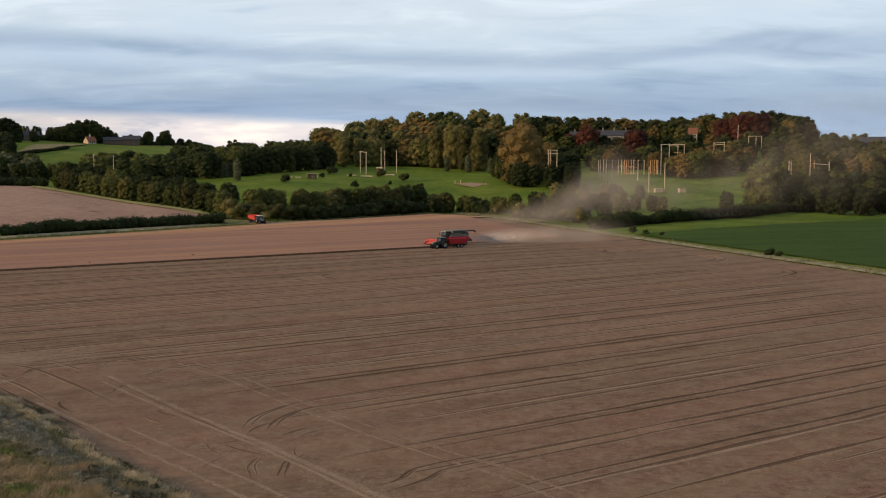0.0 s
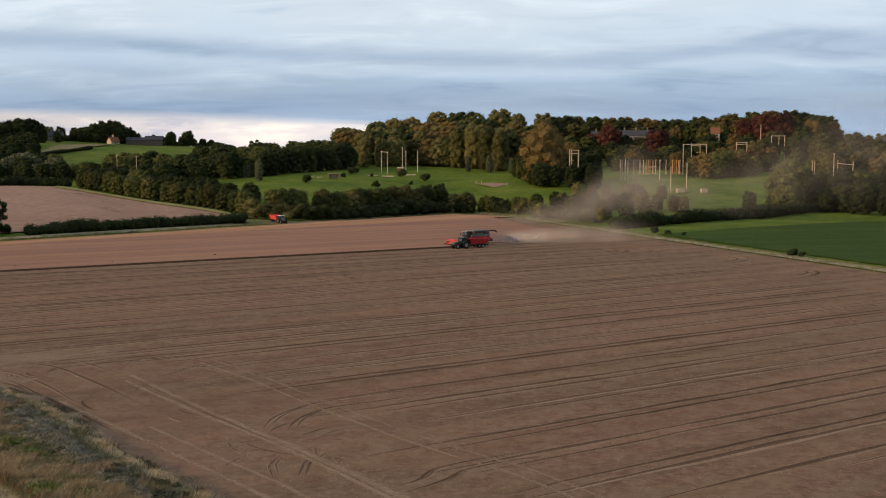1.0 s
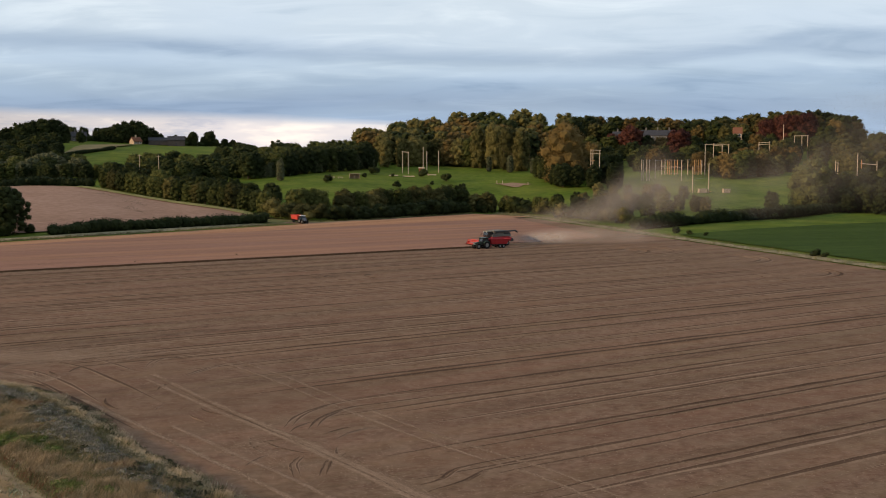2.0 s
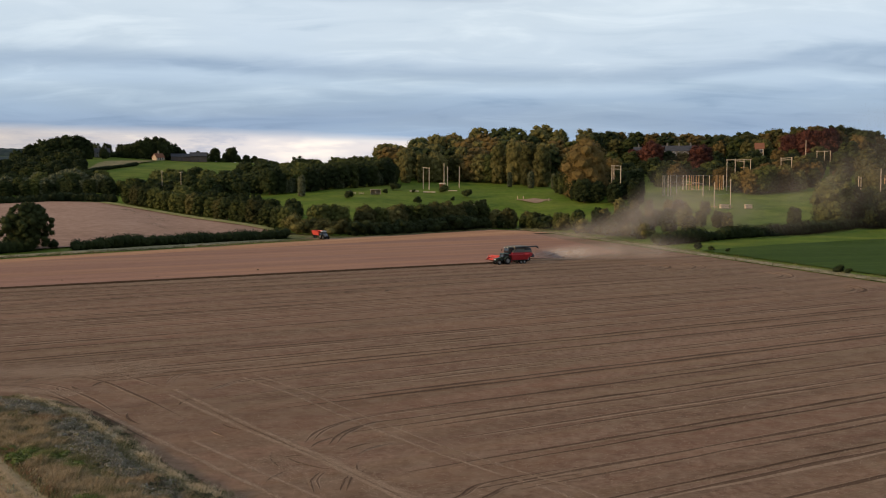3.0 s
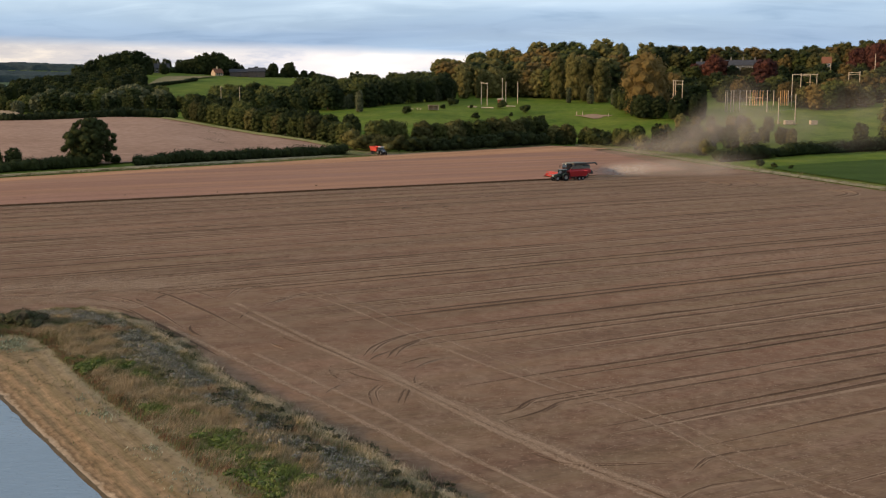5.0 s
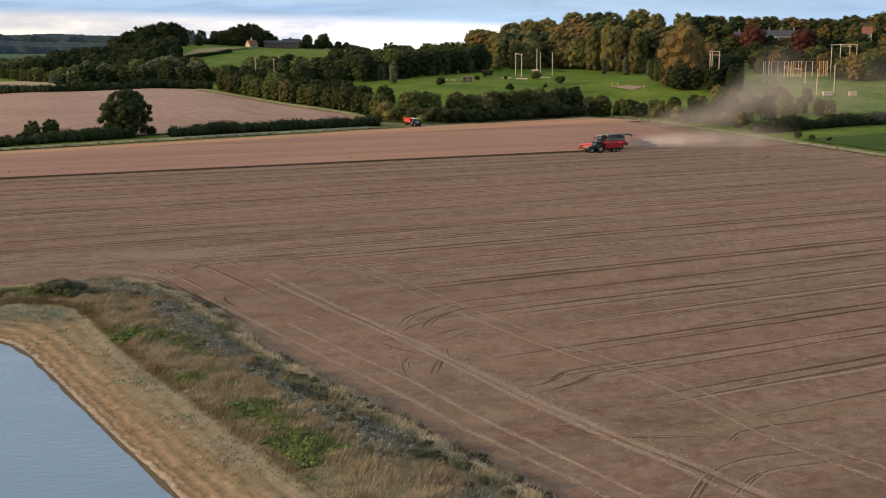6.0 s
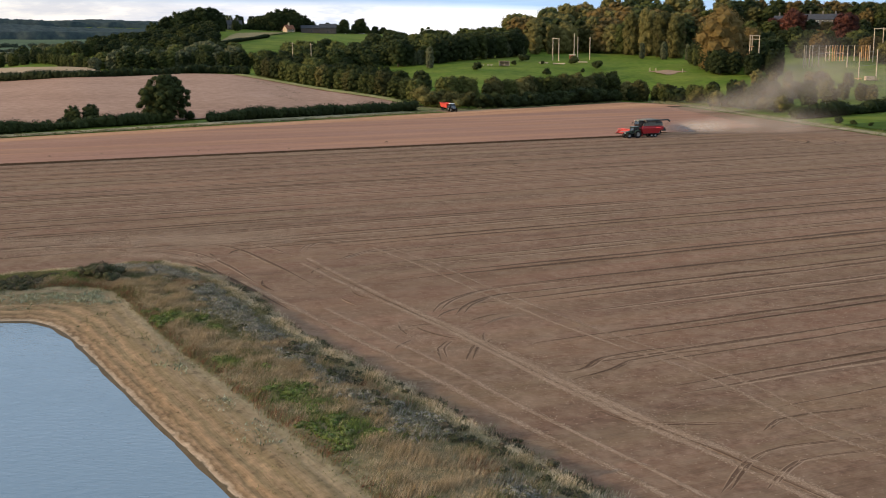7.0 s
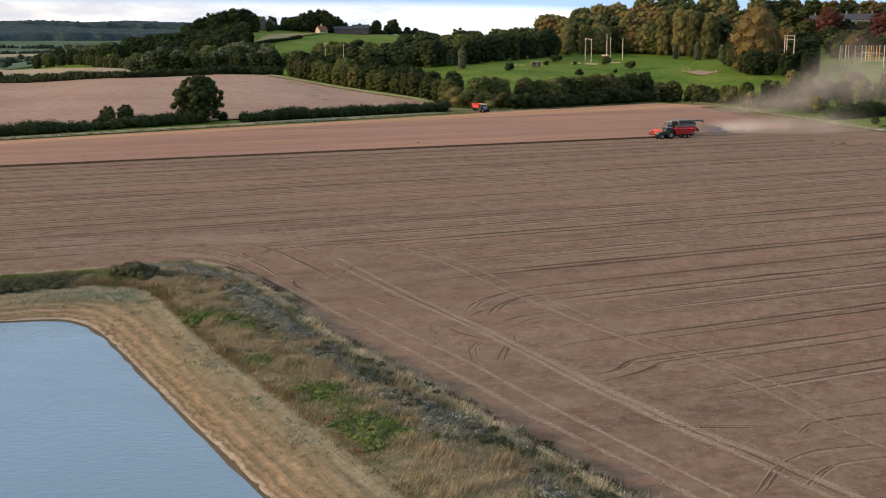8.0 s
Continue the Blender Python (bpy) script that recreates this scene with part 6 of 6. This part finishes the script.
ropes("high ropes course of a dozen timber poles linked by wires", [(x, y, 23 + 0.35 - land(x, y)) for x, y in R],
      cables=[(0, 2, 0.97), (2, 3, 0.97), (3, 4, 0.95), (4, 5, 0.97), (5, 8, 0.97), (8, 10, 0.97), (2, 9, 0.97), (3, 9, 0.6), (10, 12, 0.97), (9, 10, 0.97), (3, 9, 0.3)],
      beams=[(4, 5, 0.55), (6, 8, 0.5)], decks=[(5, 0.35, 1.0), (7, 0.5, 0.9)], orange=(5, 6, 7, 8, 11, 13, 14, 15, 16))
ropes("two tall slim poles joined by wires", [(99.5, 539, 12.2), (106.9, 537.6, 14.0)], cables=[(0, 1, 0.95), (0, 1, 0.75), (0, 1, 0.5)], decks=[(0, 0.02, 1.3), (1, 0.02, 1.0)])
ropes("crossbar platform on two poles above the trees", [(127, 627.3, 17.6), (131.6, 626.3, 17.2), (122.6, 628, 17.2), (135, 625.6, 17.2)], [(2, 3, 0.985), (0, 1, 0.93)], decks=[(1, 0.72, 1.6)])
ropes("tall pole frame with a short crossbar above the trees", [(160.2, 660.8, 15.2), (165.9, 659.4, 15.4)], [(0, 1, 0.97), (0, 1, 0.9)])
ropes("T-shaped pole rising from the trees", [(194.1, 693.3, 14.6), (189.9, 694.5, 14.4), (197.4, 692.4, 14.4)], [(1, 2, 0.99)])
ropes("lone pole standing among the trees", [(183.6, 696.2, 21.5)])
ropes("pole frame with an orange timber hut", [(191.1, 580.4, 15.5), (193, 580, 12), (200.5, 579, 11.5)], [(1, 2, 0.85)], decks=[(0, 0.10, 1.8), (1, 0.14, 1.6)], orange=(1,))
ropes("pair of poles beside the hedge trees", [(183, 590, 10.5), (184.5, 591, 10)], [(0, 1, 0.9)])
ropes("high timber platform beside the amber tree", [(53.4, 568, 18.7), (57.8, 568, 18.4), (54.4, 568, 18.2)], [(0, 1, 0.99), (0, 1, 0.9)], decks=[(0, 0.5, 1.2), (2, 0.72, 0.9)], name="climbing_tower")


def utility_pole(x, y, h):
    t = thing("utility_pole", Matrix.Translation((x, y, land(x, y))), "grey wooden utility pole by the tree line", "pole", "utility poles")
    bm = bmesh.new()
    rod(bm, (0, 0, -0.5), (0, 0, h), 0.2, 8, 0.14)
    part("pole", bm, M["pole"], t)
    bm = bmesh.new()
    rod(bm, (-1.0, 0, h - 0.5), (1.0, 0, h - 0.5), 0.07, 6)
    part("crossarm", bm, M["pole"], t)


utility_pole(-168, 535, 15)
utility_pole(-158, 533, 15)


# ---- houses ----
def house(name, x, y, turn, w, d, h, roof_h, wall, roof, label, cols, rows, chimneys=1, category="house"):
    """A gabled house: walls, pitched roof with eaves, rows of windows with frames, chimneys."""
    t = thing(name, Matrix.Translation((x, y, land(x, y) - 0.2)) @ Matrix.Rotation(radians(turn), 4, "Z"), label, category)
    bm = bmesh.new()
    prof = [(-d / 2, 0), (-d / 2, h), (0, h + roof_h), (d / 2, h), (d / 2, 0)]
    a = [bm.verts.new((-w / 2, q, z)) for q, z in prof]
    b = [bm.verts.new((w / 2, q, z)) for q, z in prof]
    bm.faces.new(a[::-1])
    bm.faces.new(b)
    for i in range(5):
        bm.faces.new((a[i], a[(i + 1) % 5], b[(i + 1) % 5], b[i]))
    bmesh.ops.recalc_face_normals(bm, faces=bm.faces[:])
    part("wall", bm, wall, t)
    bm = bmesh.new()
    e = 0.4
    up = 0.14
    rp = [(-d / 2 - e, h - e * roof_h / (d / 2) + up), (0, h + roof_h + up), (d / 2 + e, h - e * roof_h / (d / 2) + up), (d / 2 + e, h - e * roof_h / (d / 2) + up + 0.22), (0, h + roof_h + up + 0.28), (-d / 2 - e, h - e * roof_h / (d / 2) + up + 0.22)]
    a = [bm.verts.new((-w / 2 - 0.4, q, z)) for q, z in rp]
    b = [bm.verts.new((w / 2 + 0.4, q, z)) for q, z in rp]
    for i in range(6):
        bm.faces.new((a[i], a[(i + 1) % 6], b[(i + 1) % 6], b[i]))
    for q in (a, b):
        bm.faces.new((q[0], q[1], q[4], q[5]))
        bm.faces.new((q[1], q[2], q[3], q[4]))
    bmesh.ops.recalc_face_normals(bm, faces=bm.faces[:])
    rf = part("roof", bm, roof, t)
    for k in range(chimneys):
        cx = -w / 2 + w * (k + 0.5) / chimneys
        bm = bmesh.new()
        box(bm, cx - 0.55, cx + 0.55, -0.5, 0.5, h + roof_h * 0.6, h + roof_h + 2.0, 0.05)
        rod(bm, (cx, 0, h + roof_h + 2.0), (cx, 0, h + roof_h + 2.5), 0.2, 8)
        part("chimney", bm, wall, rf)
    for s in (-1, 1):
        for r in range(rows):
            for c in range(cols):
                wx, wz = -w / 2 + w * (c + 0.5) / cols, h * (r + 0.55) / max(rows, 1)
                yy = s * d / 2
                bm = box(bmesh.new(), wx - 0.65, wx + 0.65, yy - 0.06, yy + 0.06, wz - 0.8, wz + 0.8, 0.02)
                fr = part("window", bm, M["cream"], t)
                part("pane", box(bmesh.new(), wx - 0.52, wx + 0.52, yy - 0.08, yy + 0.08, wz - 0.67, wz + 0.67, 0), M["glass"], fr)
    part("door", box(bmesh.new(), -0.5, 0.5, -d / 2 - 0.07, -d / 2 + 0.05, 0.2, 2.3, 0.02), M["slate"], t)
    return t


house("cottage", -294, 927, 52, 8, 6.5, 2.4, 3.2, M["tan"], M["tile"], "pale gabled cottage with an orange clay tile roof", 2, 1)
house("barn", -279, 945, 15, 18, 10, 3.8, 2.4, M["shed"], M["slate"], "long dark farm shed on the skyline", 0, 0, 0, "barn")
house("barn", -264, 943, 15, 14, 10, 5.0, 3.0, M["shed"], M["slate"], "dark farm barn on the skyline", 0, 0, 0, "barn")
house("house", -337, 912, 25, 12, 8, 4, 3.5, M["stone"], M["slate"], "grey stone house behind hilltop trees", 3, 2, 2)
house("mansion", 121, 792, -6, 24, 11, 8.5, 3.5, M["stone"], M["slate"], "large grey stone mansion among the trees", 7, 3, 3, "mansion")
house("mansion", 96, 790, -6, 13, 10, 8, 3, M["stone"], M["slate"], "stone wing of a mansion among the trees", 4, 3, 2, "mansion")
house("house", 167, 748, -10, 5.5, 5.5, 12.5, 3.4, M["tan"], M["tile"], "tall tan stone house with tiled roof on the crest", 2, 4, 0)
house("shed", 289, 742, -20, 24, 12, 11, 4, M["shed"], M["slate"], "grey farm shed at the edge of the slope", 4, 2, 0, "barn")


# ---- on the meadow ----
LOGS = [(-49.7, 600, 8, 5.0), (-41.5, 599, -6, 6.5), (-29.7, 615, 4, 5.0), (-14, 553.6, 12, 5.5)]  # place, turn, length
BOXES = [(103.7, 536, 2.0), (115.3, 537.5, 1.6)]


def build_meadow():
    for x, y, h in ((-77.8, 546, 4.2), (-60.5, 608, 5), (-43.6, 546, 3.4), (-20.7, 588, 5.2), (-27.5, 569, 2.2), (-63.8, 583, 2.6), (-34, 606, 4.5), (-50, 597, 2), (-12, 560, 3)):
        plant("bush", x, y, h)
    plant("willow", -104, 560, 11)
    for x, y in ((-78.6, 568.6), (-74.5, 569)):
        t = thing("picnic_table", Matrix.Translation((x, y, land(x, y))), "weathered timber picnic table on the grass", "table", "picnic tables")
        bm = bmesh.new()
        box(bm, -1.3, 1.3, -0.5, 0.5, 0.85, 0.97, 0.02)
        part("tabletop", bm, M["pole"], t)
        for s in (-0.95, 0.95):
            part("bench", box(bmesh.new(), -1.3, 1.3, s - 0.18, s + 0.18, 0.45, 0.55, 0.02), M["pole"], t)
        for s in (-0.9, 0.9):
            bm = bmesh.new()
            rod(bm, (s, -0.9, 0), (s, 0.25, 0.9), 0.06, 5)
            rod(bm, (s, 0.9, 0), (s, -0.25, 0.9), 0.06, 5)
            part("leg", bm, M["pole"], t)
    x, y = -67.7, 574.0
    t = thing("shelter", Matrix.Translation((x, y, land(x, y))) @ Matrix.Rotation(0.15, 4, "Z"), "low open-fronted timber shelter on the meadow", "shelter")
    part("back_wall", box(bmesh.new(), -2.6, 2.6, 1.2, 1.35, 0, 2.3, 0.02), M["pole"], t)
    for s in (-2.55, 0.0, 2.55):
        part("side_wall", box(bmesh.new(), s - 0.12, s + 0.12, -1.2, 1.2, 0, 2.3, 0.02), M["pole"], t)
    part("roof", box(bmesh.new(), -3.0, 3.0, -1.6, 1.6, 2.3, 2.5, 0.03), M["tan"], t)
    x, y = -36.7, 638
    t = thing("hut", Matrix.Translation((x, y, land(x, y))), "small red-brown timber hut under the climbing poles", "hut")
    part("wall", box(bmesh.new(), -1.6, 1.6, -1.2, 1.2, 0, 2.0, 0.03), M["brick"], t)
    part("roof", box(bmesh.new(), -1.9, 1.9, -1.5, 1.5, 2.0, 2.7, 0.03, (0.0, 1.3)), M["tan"], t)
    for x, y, turn, long in LOGS:
        t = thing("log_bench", Matrix.Translation((x, y, land(x, y))) @ Matrix.Rotation(radians(turn), 4, "Z"), "pale split-log bench lying on the grass", "bench", "log benches on the meadow")
        part("log", rod(bmesh.new(), (-long / 2, 0, 0.42), (long / 2, 0, 0.42), 0.34, 9, 0.28), M["pole"], t)
        for k in (-0.35, 0.35):
            part("support", box(bmesh.new(), k * long - 0.2, k * long + 0.2, -0.3, 0.3, 0.0, 0.26, 0.03), M["pole"], t)
    for x, y, w in BOXES:
        t = thing("kit_box", Matrix.Translation((x, y, land(x, y))) @ Matrix.Rotation(0.2, 4, "Z"), "pale timber kit box beside the slim poles", "box", "kit boxes by the poles")
        part("body", box(bmesh.new(), -w, w, -1.1, 1.1, 0, 1.7, 0.04), M["tan"], t)
        part("lid", box(bmesh.new(), -w - 0.12, w + 0.12, -1.25, 1.25, 1.7, 1.9, 0.03), M["pole"], t)
    # play area of sand with log edging
    v = [(14.5 + 8 * math.cos(a) * (1 + 0.25 * math.sin(3 * a) + 0.15 * math.sin(5 * a + 1)), 580 + 6 * math.sin(a) * (1 + 0.25 * math.cos(4 * a))) for a in [6.2832 * i / 24 for i in range(24)]]
    setting("sand_pit", mesh_of("sand_pit", [(14.5 + (x - 14.5) * k, 580 + (y - 580) * k, land(14.5 + (x - 14.5) * k, 580 + (y - 580) * k) + 0.12 - 0.2 * (k == 1)) for k in (1, 0.75, 0.5, 0.25, 0.02) for x, y in v], [(24 * r + i, 24 * r + (i + 1) % 24, 24 * r + 24 + (i + 1) % 24, 24 * r + 24 + i) for r in range(4) for i in range(24)], M["sand"]), "pale sandy play area in the meadow", "sand")
    for x, y, h in ((6, 584, 1.6), (9, 585, 1.4), (22, 577, 1.5)):
        t = thing("play_post", Matrix.Translation((x, y, land(x, y))), "short timber post of the play area", "post", "play posts")
        bm = bmesh.new()
        rod(bm, (0, 0, -0.2), (0, 0, h), 0.16, 8)
        part("post", bm, M["pole"], t)


build_meadow()


def farm_track():
    """Pale worn ground round the gateway where the second trailer waits."""
    v, f = ribbon(spline([(-73, 400), (-67, 397), (-60, 397), (-54, 404), (-47, 414)], 8), [-3.4, -1.5, 1.5, 3.4], [0.10, 0.36, 0.36, 0.10])
    setting("farm_track", mesh_of("farm_track", v, f, M["headland"], True), "worn pale track through the gateway", "track")


farm_track()
